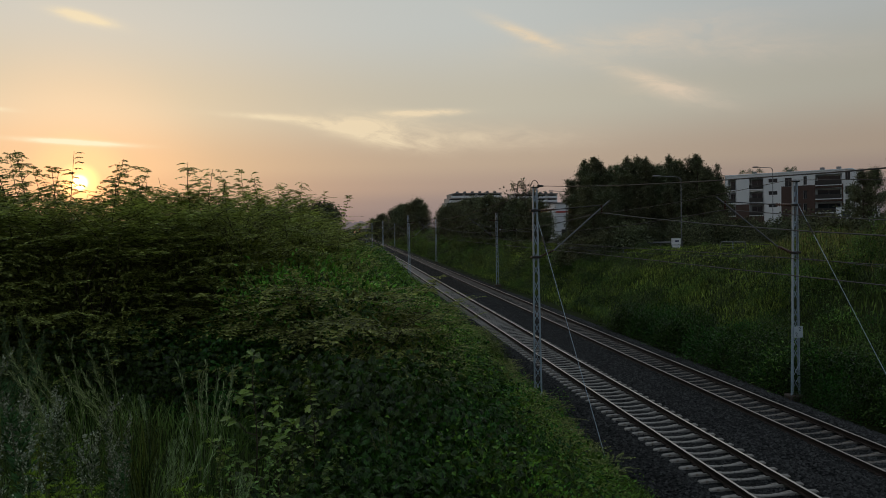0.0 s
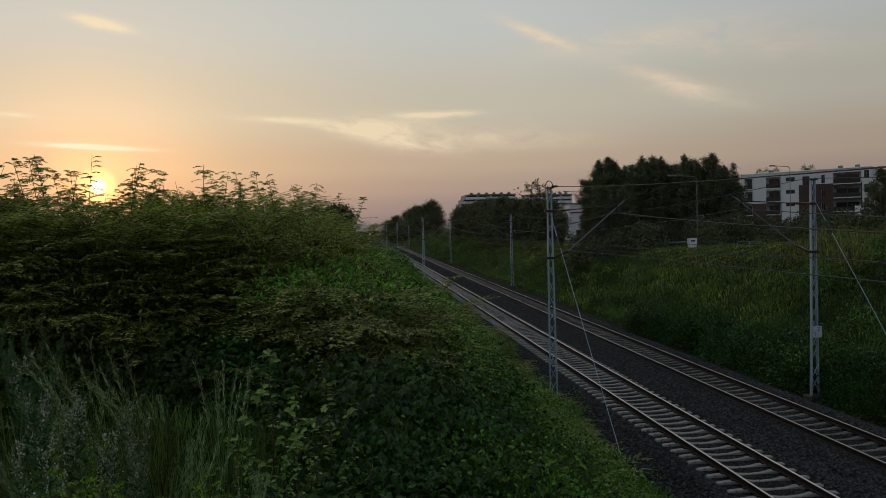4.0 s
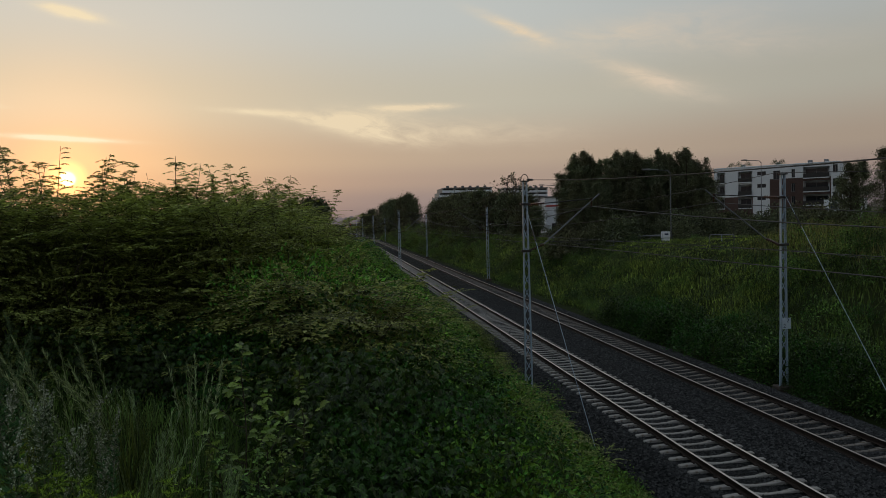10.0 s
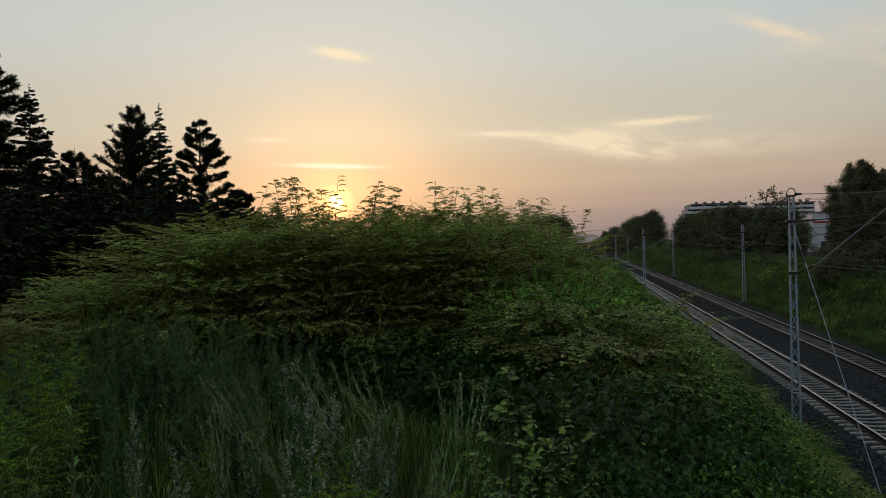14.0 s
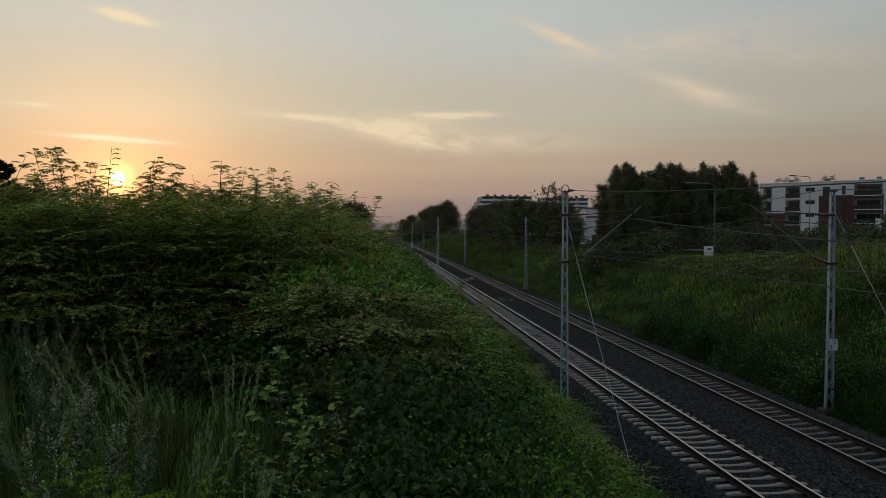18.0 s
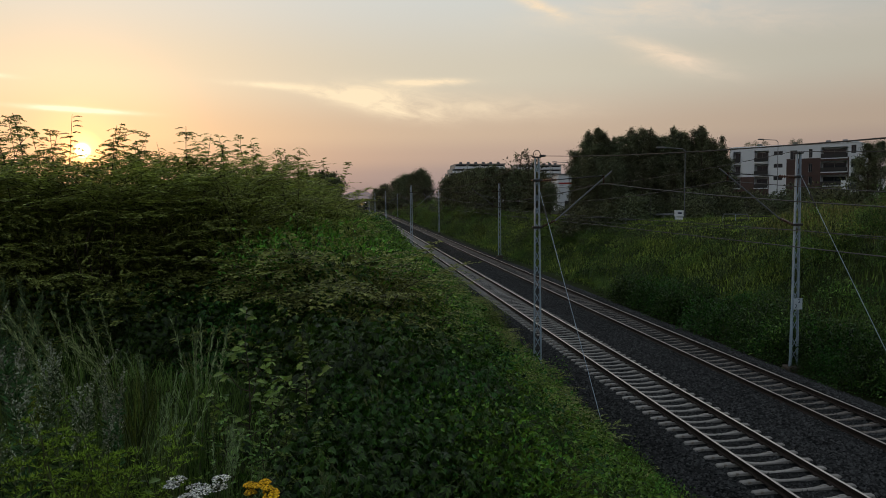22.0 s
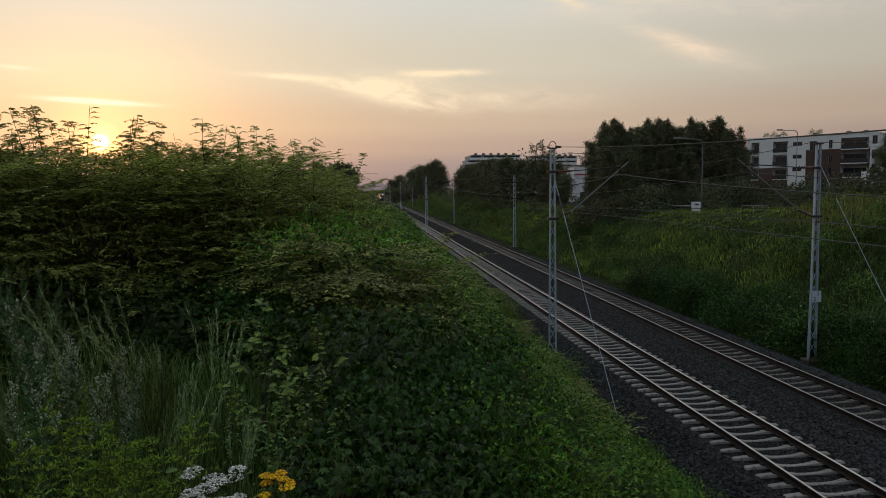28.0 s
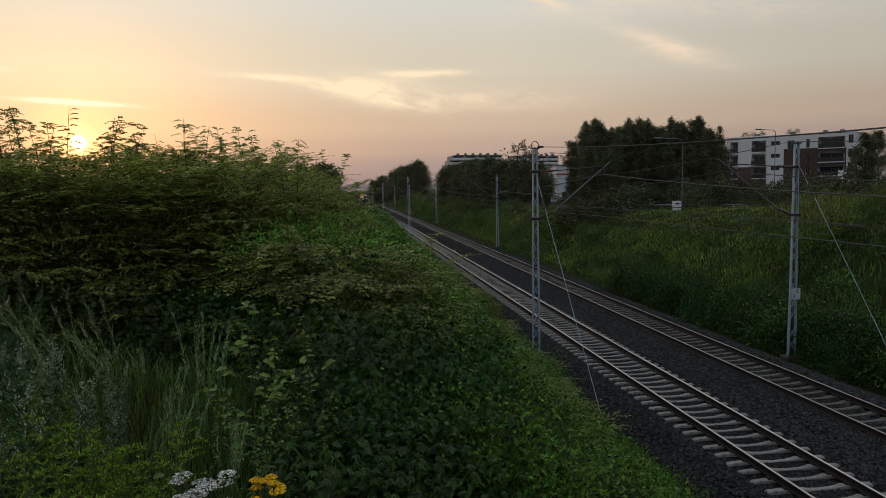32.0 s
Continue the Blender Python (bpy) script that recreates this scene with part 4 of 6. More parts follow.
def broad_tree(seed, height, crown_r, crown_z, leaves, size, material, label, trunk=0.16, name="tree", tall=1.3, group="trees beyond the line", loose=0.13):
    """A tapered trunk, limbs, and a ragged crown of many small leaf sprays with gaps."""
    rng = np.random.default_rng(seed)
    t = empty(name, label, "tree", group)
    u = np.linspace(0, 1, 9)
    bend = rng.normal(0, 0.02 * height, (9, 2)) * u[:, None]
    spine = np.stack([np.cumsum(bend[:, 0]) * 0.3, np.cumsum(bend[:, 1]) * 0.3, height * u * 0.95], 1)
    mesh_part("trunk", *tube(spine, trunk * (1.05 - u) + 0.012, 7), BARK, t, smooth=True)
    limbs, tips = [], []
    nl = 84
    for i in range(nl):
        z = crown_z + (height * 0.95 - crown_z) * ((i + rng.random()) / nl) ** 0.9
        k = z / (height * 0.95)
        a = rng.uniform(0, 2 * np.pi)
        shape = math.sin(math.pi * min(1, max(0.05, (z - crown_z * 0.75) / (height * 1.03 - crown_z * 0.75))) ** 0.72) ** 0.8
        r = crown_r * shape * rng.uniform(0.45, 1.12)
        base = np.array([np.interp(k, u, spine[:, 0]), np.interp(k, u, spine[:, 1]), z])
        w = np.linspace(0, 1, 5)
        rise = rng.uniform(0.1, 0.75) * r * tall
        line = base + np.stack([r * w * math.cos(a), r * w * math.sin(a), rise * w ** 1.3], 1) + rng.normal(0, 0.05 * r, (5, 3)) * w[:, None]
        limbs.append(tube(line, np.linspace(0.035, 0.008, 5) * trunk / 0.16, 4))
        tips.append(line)
    mesh_part("branch_framework", *joined(limbs), BARK, t)
    p, d, uu = along(rng, tips, leaves, 0.35, 1.0, 0.7)
    p = p + rnd(rng, leaves) * (crown_r * loose) * [1, 1, 0.8]
    v, f = simple_leaves(rng, p, rnd(rng, leaves), size, 0.7, 0.4)
    mesh_part("crown", v, f, material, t)
    return t


def conifer(seed, height, spread, pine, label, whorls=26, full=True, coarse=1.0):
    """A straight trunk with whorls of boughs; full: closely needled, else tufts at the ends of open boughs."""
    rng = np.random.default_rng(seed)
    t = empty("conifer", label, "tree", "conifers behind the shrubs")
    u = np.linspace(0, 1, 8)
    spine = np.stack([rng.normal(0, 0.05, 8) * u, rng.normal(0, 0.05, 8) * u, height * u], 1)
    mesh_part("trunk", *tube(spine, 0.17 * (1.03 - u), 6), BARK, t, smooth=True)
    limbs, B, D, LN = [], [], [], []
    for i in range(whorls):
        k = (i + 0.5) / whorls
        z = height * (0.06 + 0.92 * k)
        turn = rng.uniform(0, 2 * np.pi)
        for j in range(6):
            if rng.random() < (0.05 if full else 0.2 * min(1, k * 1.7)):
                continue
            a = turn + j * 1.047 + rng.normal(0, 0.25)
            if pine:
                r = spread * (1.0 - k) ** (0.8 if full else 0.6) * rng.uniform(0.55, 1.12) + 0.22
                rise = rng.uniform(0.2, 0.6) if full else rng.uniform(-0.12, 0.28)
            else:
                r = spread * (1.0 - k) ** 1.05 * rng.uniform(0.75, 1.12) + 0.10
                rise = rng.uniform(-0.25, 0.0)
            w = np.linspace(0, 1, 6)
            line = np.array([0, 0, z + rng.normal(0, 0.1)]) + np.stack([r * w * math.cos(a), r * w * math.sin(a), rise * r * w + 0.22 * r * w ** 2.5], 1)
            limbs.append(tube(line, np.linspace(0.03, 0.007, 6), 3))
            n = max(5, int((74 / coarse ** 1.6 if full else 95 + 60 * (k < 0.45)) * (0.12 + r / spread) * (1.35 if pine else 1.0)))
            q = rng.random(n) ** (0.7 if full else 0.3)
            pos = np.stack([np.interp(q, w, line[:, c]) for c in range(3)], 1)
            ax = unit(line[-1] - line[0])
            side = unit(np.cross(ax, [0, 0, 1.0]))
            long = (0.14 + 0.10 * min(1.0, r / 1.2)) * coarse * (0.9 if pine else 1.0)
            if pine:
                pos += side * rng.normal(0, 0.07 * r + 0.04, (n, 1)) + rng.normal(0, 0.04, (n, 3))
                for _ in range(8):
                    B.append(pos), D.append(unit(ax * 0.8 + rnd(rng, n) * 0.7 + [0, 0, 0.6])), LN.append(rng.uniform(0.7, 1.6, n) * long)
            else:
                pos += side * rng.normal(0, 0.10 * r + 0.02, (n, 1))
                for _ in range(3):
                    B.append(pos), D.append(unit(ax * 0.7 + side * rng.normal(0, 0.8, (n, 1)) + rnd(rng, n) * 0.2 + [0, 0, -0.3])), LN.append(rng.uniform(0.7, 1.5, n) * long)
    # the leader
    n = 16
    q = np.stack([np.zeros(n), np.zeros(n), height * (0.96 + 0.05 * np.arange(n) / n)], 1)
    B.append(q), D.append(unit(rnd(rng, n) * 0.5 + [0, 0, 0.7])), LN.append(np.full(n, 0.16))
    mesh_part("branch_framework", *joined(limbs), BARK, t)
    B, D, LN = np.concatenate(B), np.concatenate(D), np.concatenate(LN)
    v, f = blades(B, D, rnd(rng, len(B)), LN, LN * (0.145 if pine else 0.36), 0.1)
    mesh_part("needles", v, f, NEEDLE, t)
    return t


def scatter(sources, places, rng):
    """Copies of the sources at (x, y, scale); the first use of each keeps the original."""
    used = set()
    for i, (x, y, s) in enumerate(places):
        k = i % len(sources)
        m = pose(x, y, float(ground_z(x, y)) - 0.05, rng.uniform(-4, 4), rng.uniform(-4, 4), rng.uniform(0, 360))
        src = sources[k]
        if k not in used:
            used.add(k)
            ob = src
            ob.matrix_basis = m
        else:
            ob = copy_thing(src, m)
        ob.scale = (s * rng.uniform(0.9, 1.1), s * rng.uniform(0.9, 1.1), s)
    for k, src in enumerate(sources):
        if k not in used:
            src.location = (-60, -20 - 3 * k, float(ground_z(-60, -20 - 3 * k)))


def merged(name, label, sources, places, rng, category="weeds"):
    """One joined mesh for each material out of many small plants; the sources are taken away."""
    packs = {}
    for i, (x, y, s) in enumerate(places):
        src = sources[i % len(sources)]
        leaf = [c for c in src.children if c.name.startswith("foliage")][0]
        packs.setdefault(leaf.data, []).append((x, y, s, rng.uniform(0, 6.28)))
    out = {}
    for me, pl in packs.items():
        v = np.empty(len(me.vertices) * 3, np.float32)
        me.vertices.foreach_get("co", v)
        v = v.reshape(-1, 3)
        f = np.empty(len(me.polygons) * 3, np.int32)
        me.loops.foreach_get("vertex_index", f)
        f = f.reshape(-1, 3)
        pl = np.array(pl)
        c, sn = np.cos(pl[:, 3])[:, None], np.sin(pl[:, 3])[:, None]
        sc = pl[:, 2][:, None]
        vx = (v[None, :, 0] * c - v[None, :, 1] * sn) * sc + pl[:, 0][:, None]
        vy = (v[None, :, 0] * sn + v[None, :, 1] * c) * sc + pl[:, 1][:, None]
        vz = v[None, :, 2] * sc + ground_z(pl[:, 0], pl[:, 1])[:, None] - 0.05
        out.setdefault(me.materials[0], []).append((np.stack([vx, vy, vz], -1).reshape(-1, 3), (f[None] + np.arange(len(pl))[:, None, None] * len(v)).reshape(-1, 3)))
    for mat, packs in out.items():
        tagged(mesh_part(name, *joined(packs), mat), label, category, kind="stuff")
    for src in sources:
        for o in (*src.children_recursive, src):
            bpy.data.objects.remove(o)


def bank_limit(x, y, s, h, r):
    """Plants on the bank lean no further over the track than the trains cut them back."""
    k = float(np.interp(y, [4, 10, 14, 20, 29, 40, 50, 60, 110], [0.98, 1.1, 1.15, 1.23, 1.36, 1.45, 1.3, 1.18, 1.15]))
    k *= 1 + 0.06 * math.sin(2.3 * y + 1.9 * math.sin(1.3 * y)) + 0.03 * math.sin(5.1 * y + x)
    g = float(ground_z(x, y))
    while s > 0.16 and (g + h * s * 0.9 > 6.67 - (x + r * s * 0.75) / k or x + r * s > 8.2):
        s *= 0.93
    return s


def plant_left():
    rng = random.Random(21)
    near = [locust_shrub(100 + k, 3.2, 1.4, 7, 1100, 0.070, 7, shoots=4) for k in range(5)]
    places = []
    # the front rank of tall shrubs that stands against the sky
    for row, (step, back) in enumerate(((3.7, 0.0), (3.7, 1.7))):
        for az in np.arange(-56 + row * 1.7, 0.5, step):
            d = np.interp(az, [-56, -45, -30, -10, 0, 7], [8.0, 9.0, 9.0, 9.5, 11.0, 14]) + back + rng.uniform(-0.5, 0.5)
            x, y = polar(az, d)
            want = 6.67 + d * math.tan(radians(np.interp(az, [-56, -46, -42, -39, -35, -31, -26, -20, -12, -6.5, -4.6, -2.9, -0.9, 3.5, 7], [-8.0, -6.5, -4.3, -0.8, 1.4, 2.7, 3.4, 3.3, 3.4, 3.3, 2.9, 1.5, -0.2, -3.0, -5.0]) - (0.0 if row else 0.7)))
            places.append((x, y, max(0.45, (want - float(ground_z(x, y))) / 2.8)))
    scatter(near, places, rng)
    # tall sprays that stand out of the crest against the sky
    tall = [locust_shoot(150 + k) for k in range(4)]
    places = []
    for az, el, s in ((-24.6, 4.6, 0.8), (-22.3, 6.2, 1.0), (-21.3, 5.0, 0.8), (-17.6, 5.8, 0.95), (-17.0, 5.0, 0.7), (-14.7, 4.6, 0.7), (-13.4, 4.5, 0.6), (-11.9, 5.6, 1.0), (-11.2, 5.2, 0.8), (-10.2, 4.4, 0.7),
                      (-7.4, 4.1, 0.7), (-6.6, 4.3, 0.6), (-4.6, 4.1, 0.7), (-4.0, 4.2, 0.6), (-27, 4.2, 0.8), (-29.5, 3.6, 0.8), (-15.8, 4.2, 0.7)):
        x, y = polar(az, 9.9 + rng.uniform(-0.3, 0.5))
        places.append((x, y, 6.67 + math.hypot(x, y) * math.tan(radians(el)) - float(ground_z(x, y)), s))
    for k, (x, y, top, s) in enumerate(places):
        ob = tall[k] if k < len(tall) else copy_thing(tall[k % len(tall)], pose(0, 0, 0))
        ob.matrix_basis = pose(x, y, float(ground_z(x, y)) - 0.02, 0, 0, rng.uniform(0, 360))
        ob.scale = (s, s, top / 3.4)
    mid = [locust_shrub(120 + k, 3.2, 1.6, 6, 520, 0.095, 5, shoots=3) for k in range(3)]
    places = []
    for i in range(72):
        y = 13 + 32 * (i + rng.random()) / 72
        x = rng.uniform(-12, min(5.6, 1.8 + y * 0.11))
        el = np.interp(math.degrees(math.atan2(x, y)), [-45, -38, -34, -24, -12, -6, 0, 12], [-6.5, -2.5, 0.6, 2.2, 2.4, 2.2, 0.6, -5.0])
        want = 6.67 + math.hypot(x, y) * math.tan(radians(el))
        places.append((x, y, max(0.3, min(1.5, (want - float(ground_z(x, y))) / 3.0)) * rng.uniform(0.85, 1.0)))
        x, y, q = places[-1]
        places[-1] = (x, y, bank_limit(x, y, q, 3.0, 1.5))
    scatter(mid, places, rng)
    far = [locust_shrub(140 + k, 3.6, 2.1, 5, 150, 0.19, 3, shoots=1) for k in range(3)]
    places = []
    for i in range(70):
        y = 42 + 110 * (i + rng.random()) / 70
        x = rng.uniform(-16, 6.2)
        el = np.interp(math.degrees(math.atan2(x, y)), [-20, -4, -0.6, 0.5, 3, 8], [2.4, 2.0, 1.5, 0.2, -1.2, -3.0])
        want = 6.67 + math.hypot(x, y) * math.tan(radians(el))
        places.append((x, y, max(0.25, min(1.9, (want - float(ground_z(x, y))) / 3.4))))
        x, y, q = places[-1]
        places[-1] = (x, y, bank_limit(x, y, q, 3.4, 2.0))
    scatter(far, places, rng)
    trees = [broad_tree(160 + k, 8.5, 2.8, 1.2, 3000, 0.40, BIRCH, "dark leafy tree of the line-side wood", group="trees along the line") for k in range(2)]
    scatter(trees, [(*polar(a, d), 0.85 * rng.uniform(0.85, 1.1)) for a, d in ((-1.2, 122), (-2.0, 128), (-3.4, 118), (-4.8, 125), (-6.5, 120), (-9, 128), (-12, 124), (-15, 130))], rng)
    # creepers and brambles that cover the slope down to the track
    creep = [mound(200 + k, 0.95, 0.75, 900, 0.056, CREEPER, "dense mound of dark green five-fingered creeper leaves", five=True, name="creeper") for k in range(4)]
    bramble = [mound(210 + k, 0.85, 0.7, 1100, 0.056, BRAMBLE, "bright green leafy bramble on the slope", slim=0.62, name="bramble") for k in range(4)]
    cover_rng = np.random.default_rng(77)
    n = 70000
    cy = 3.2 + 50 * cover_rng.random(n) ** 1.5
    cx = np.interp(cy, [3, 13, 19, 26, 46], [7.3, 7.2, 7.4, 8.0, 8.4]) + cover_rng.normal(0, 0.18, n) - 7.5 * cover_rng.random(n)
    keep = (np.degrees(np.arctan2(cx, cy)) > -8) & (np.hypot(cx, cy) > 3.4)
    keep &= (np.hypot(cx, cy) > 8.5) | (cover_rng.random(n) < 0.4)
    keep &= np.sin(cx * 3.3 + 1.7 * np.sin(cy * 0.9)) * np.cos(cy * 2.4 - cx) + cover_rng.normal(0, 0.35, n) > -0.55
    cx, cy = cx[keep], cy[keep]
    n = len(cx)
    lump = 0.7 * (np.sin(cx * 2.1 + np.sin(cy * 1.3)) * np.cos(cy * 1.7 + cx) * 0.5 + 0.5) + 0.16 * np.sin(cx * 5.1) * np.sin(cy * 4.3)
    lump *= np.interp(cx, [6.2, 7.2], [1.0, 0.35])
    base = np.stack([cx, cy, ground_z(cx, cy) + 0.06 + np.maximum(lump, 0) * cover_rng.uniform(0.5, 1.1, n)], 1)
    sel = np.sin(cx * 1.1 + cy * 0.6) + cover_rng.normal(0, 0.5, n) > 0.5 + 2.0 * (cx > 3.6)
    for mat, q in ((CREEPER, sel), (BRAMBLE, ~sel)):
        v, f = simple_leaves(cover_rng, base[q], np.tile([0.5, -0.5, 0.2], (q.sum(), 1)), 0.026 + 0.0040 * np.minimum(cy[q], 20), 0.6, 0.2)
        tagged(mesh_part("slope_cover", v, f, mat), "leafy ground cover on the near slope", "ground cover", kind="stuff")
    spots = np.random.default_rng(91)
    sx, sy = spots.uniform(3.0, 5.8, 26), spots.uniform(6, 16, 26)
    k = np.repeat(np.arange(26), 7)
    q = np.stack([sx[k] + spots.normal(0, 0.07, 182), sy[k] + spots.normal(0, 0.07, 182), 0 * k], 1)
    q[:, 2] = ground_z(q[:, 0], q[:, 1]) + spots.uniform(0.15, 0.4, 182)
    v, f = simple_leaves(spots, q, np.tile([0.3, -0.6, 0.3], (182, 1)), 0.05, 0.6, 0.2)
    tagged(mesh_part("rusty_leaves", v, f, AUTUMN), "few orange and rusty leaves among the green cover", "leaves", kind="stuff")
    # taller tangles that swell out of the cover and hide its hollows
    tangle = [mound(220 + k, 1.35, 1.5, 3400, 0.065, BRAMBLE, "swelling tangle of brambles and young shoots", slim=0.5, name="thicket") for k in range(3)]
    hung = [mound(230 + k, 1.35, 1.5, 1900, 0.065, CREEPER, "swelling tangle hung with dark creeper", five=True, name="thicket") for k in range(2)]
    tangle += [locust_shrub(225 + k, 1.7, 1.3, 6, 420, 0.06, 6, name="thicket", shoots=2) for k in range(2)]
    pt = []
    for i in range(150):
        y = 7.0 + 35 * (i + rng.random()) / 150
        x = rng.uniform(-0.5, float(np.interp(y, [8, 20, 42], [5.6, 6.3, 7.1])))
        s = bank_limit(x, y, rng.uniform(0.8, 1.5), 1.8, 1.6)
        if s > 0.3:
            pt.append((x, y, s))
    scatter(tangle, [p for p in pt if p[0] > 1.6 or p[1] > 16], rng)
    low = [p for p in pt if not (p[0] > 1.6 or p[1] > 16)]
    # young growth in front of the hedge's end, where the bank turns down to the track
    pt = []
    for i in range(30):
        az, d = -6 + 13 * (i + rng.random()) / 30, rng.uniform(7.2, 10.5)
        x, y = polar(az, d)
        top = 6.67 + d * math.tan(radians(float(np.interp(az, [-6, -2, 1, 4, 7], [-1.2, -1.6, -2.4, -4.0, -6.0])) - rng.uniform(0.2, 3.0)))
        q = (top - float(ground_z(x, y))) / 1.6
        if q > 0.25:
            pt.append((x, y, min(q, 1.2)))
    growth = [mound(240 + k, 1.2, 1.5, 2000, 0.078, BRAMBLE, "young leafy growth at the hedge's end", slim=0.45, name="thicket") for k in range(2)]
    growth += [locust_shrub(245 + k, 1.75, 1.2, 6, 420, 0.075, 6, name="thicket", shoots=1) for k in range(2)]
    scatter(growth, pt, rng)
    for x, y, q in ((7.5, 37.5, 0.75), (7.8, 41.0, 0.85), (8.0, 44.0, 0.7), (7.4, 34.0, 0.6)):
        o = copy_thing(growth[2], pose(x, y, float(ground_z(x, y)) - 0.05, 0, 0, 40 * y))
        o.scale = (q, q, q)
    scatter(hung, low, rng)
    pc, pb = [], []
    for i in range(330):
        y = 3.0 + 44 * rng.random() ** 1.25
        edge = float(np.interp(y, [3, 13, 19, 26, 46], [7.0, 6.9, 7.0, 7.4, 7.9]))
        q = rng.random() ** 0.9
        x = edge - 7.5 * q
        a = math.degrees(math.atan2(x, y))
        if math.hypot(x, y) < np.interp(a, [-9, 0, 8, 30], [6.0, 5.0, 4.4, 4.4]) or a < -9:
            continue
        sc = rng.uniform(0.75, 1.3) * (0.55 if x > edge - 0.8 else 1.0)
        sc = bank_limit(x, y, sc * (0.9 if math.hypot(x, y) < 9 else 1.15), 0.65, 0.95)
        (pb if y > 18 or x > 2.4 or rng.random() < 0.2 else pc).append((x, y, sc))
    for az, d in ((-20, 6.6), (-18, 7.2), (-16, 6.4), (-14, 7.0), (-12.5, 6.2), (-11, 7.2), (-9.5, 6.4), (-8, 5.8), (-6, 6.4), (-4, 5.8), (-2.5, 6.6), (-1, 5.6), (1, 6.2), (2, 5.2), (4, 5.0), (5.5, 5.8), (8, 5.2), (10, 5.6), (12, 5.0), (14, 5.8), (11, 6.8), (7, 7.0), (3, 7.4)):
        pc.append((*polar(az, d + (1.5 if az < -3 else 0)), 0.95))
    for i in range(60):
        y = rng.uniform(12, 50)
        x = float(np.interp(y, [12, 19, 27, 50], [7.1, 7.3, 7.9, 8.3])) + rng.uniform(-0.9, 0.2)
        if abs(y - 27.95) > 0.8:
            pb.append((x, y, rng.uniform(0.3, 0.7)))
    for i in range(26):
        (pc if i < 16 else pb).append((*polar(-1.5 + 17 * (i + rng.random()) / 26, 3.3 + 1.5 * rng.random()), rng.uniform(0.55, 0.8)))
    for i in range(18):
        pb.append((rng.uniform(6.5, 7.3), rng.uniform(11.0, 17.5), rng.uniform(0.4, 0.75)))
    scatter(creep, [(x, y, bank_limit(x, y, q, 0.8, 1.1)) for x, y, q in pc], rng)
    scatter(bramble, [(x, y, bank_limit(x, y, q, 0.8, 1.1)) for x, y, q in pb], rng)


plant_left()


def plant_conifers():
    rng = random.Random(31)
    for k, (az, d, top, pine, spread) in enumerate(((-43.6, 45, 13.9, True, 5.0), (-40.9, 44, 11.9, False, 4.2), (-38.2, 46, 7.7, True, 3.4), (-34.2, 50, 11.0, True, 4.6),
                                                    (-32.5, 52, 11.1, False, 3.0), (-29.6, 52, 10.3, True, 3.5), (-26.8, 54, 4.9, True, 2.4), (-46.5, 42, 10, False, 3.2), (-49, 46, 12, True, 3.4), (-36.3, 55, 6.0, False, 2.6))):
        x, y = polar(az, d)
        z = float(ground_z(x, y))
        h = 6.67 + d * math.tan(radians(top)) - z
        c = conifer(300 + k, h, spread * 0.85, pine, "dark open-crowned pine with tufted branches" if pine else "dark narrow spruce with a spiked top", 20 if k in (0, 2, 5, 6) else 28, k not in (0, 2, 5, 6))
        c.matrix_basis = pose(x, y, z - 0.1, 0, 0, rng.uniform(0, 360))


plant_conifers()


def plant_thicket():
    rng = random.Random(33)
    src = [conifer(350 + k, 7.0, 3.3, False, "dark young spruce with boughs down to the ground", 17, coarse=1.6) for k in range(3)]
    pl = []
    for i in range(42):
        az = -56 + 34 * (i + rng.random()) / 42
        d = rng.uniform(20, 44) if az > -44 else rng.uniform(15, 40)
        x, y = polar(az, d)
        el = np.interp(az, [-54, -45, -38, -30, -22], [7.5, 7.6, 6.2, 5.0, 2.8]) * rng.uniform(0.6, 1.05)
        pl.append((x, y, (6.67 + d * math.tan(radians(el)) - float(ground_z(x, y))) / 6.9))
    scatter(src, pl, rng)


plant_thicket()


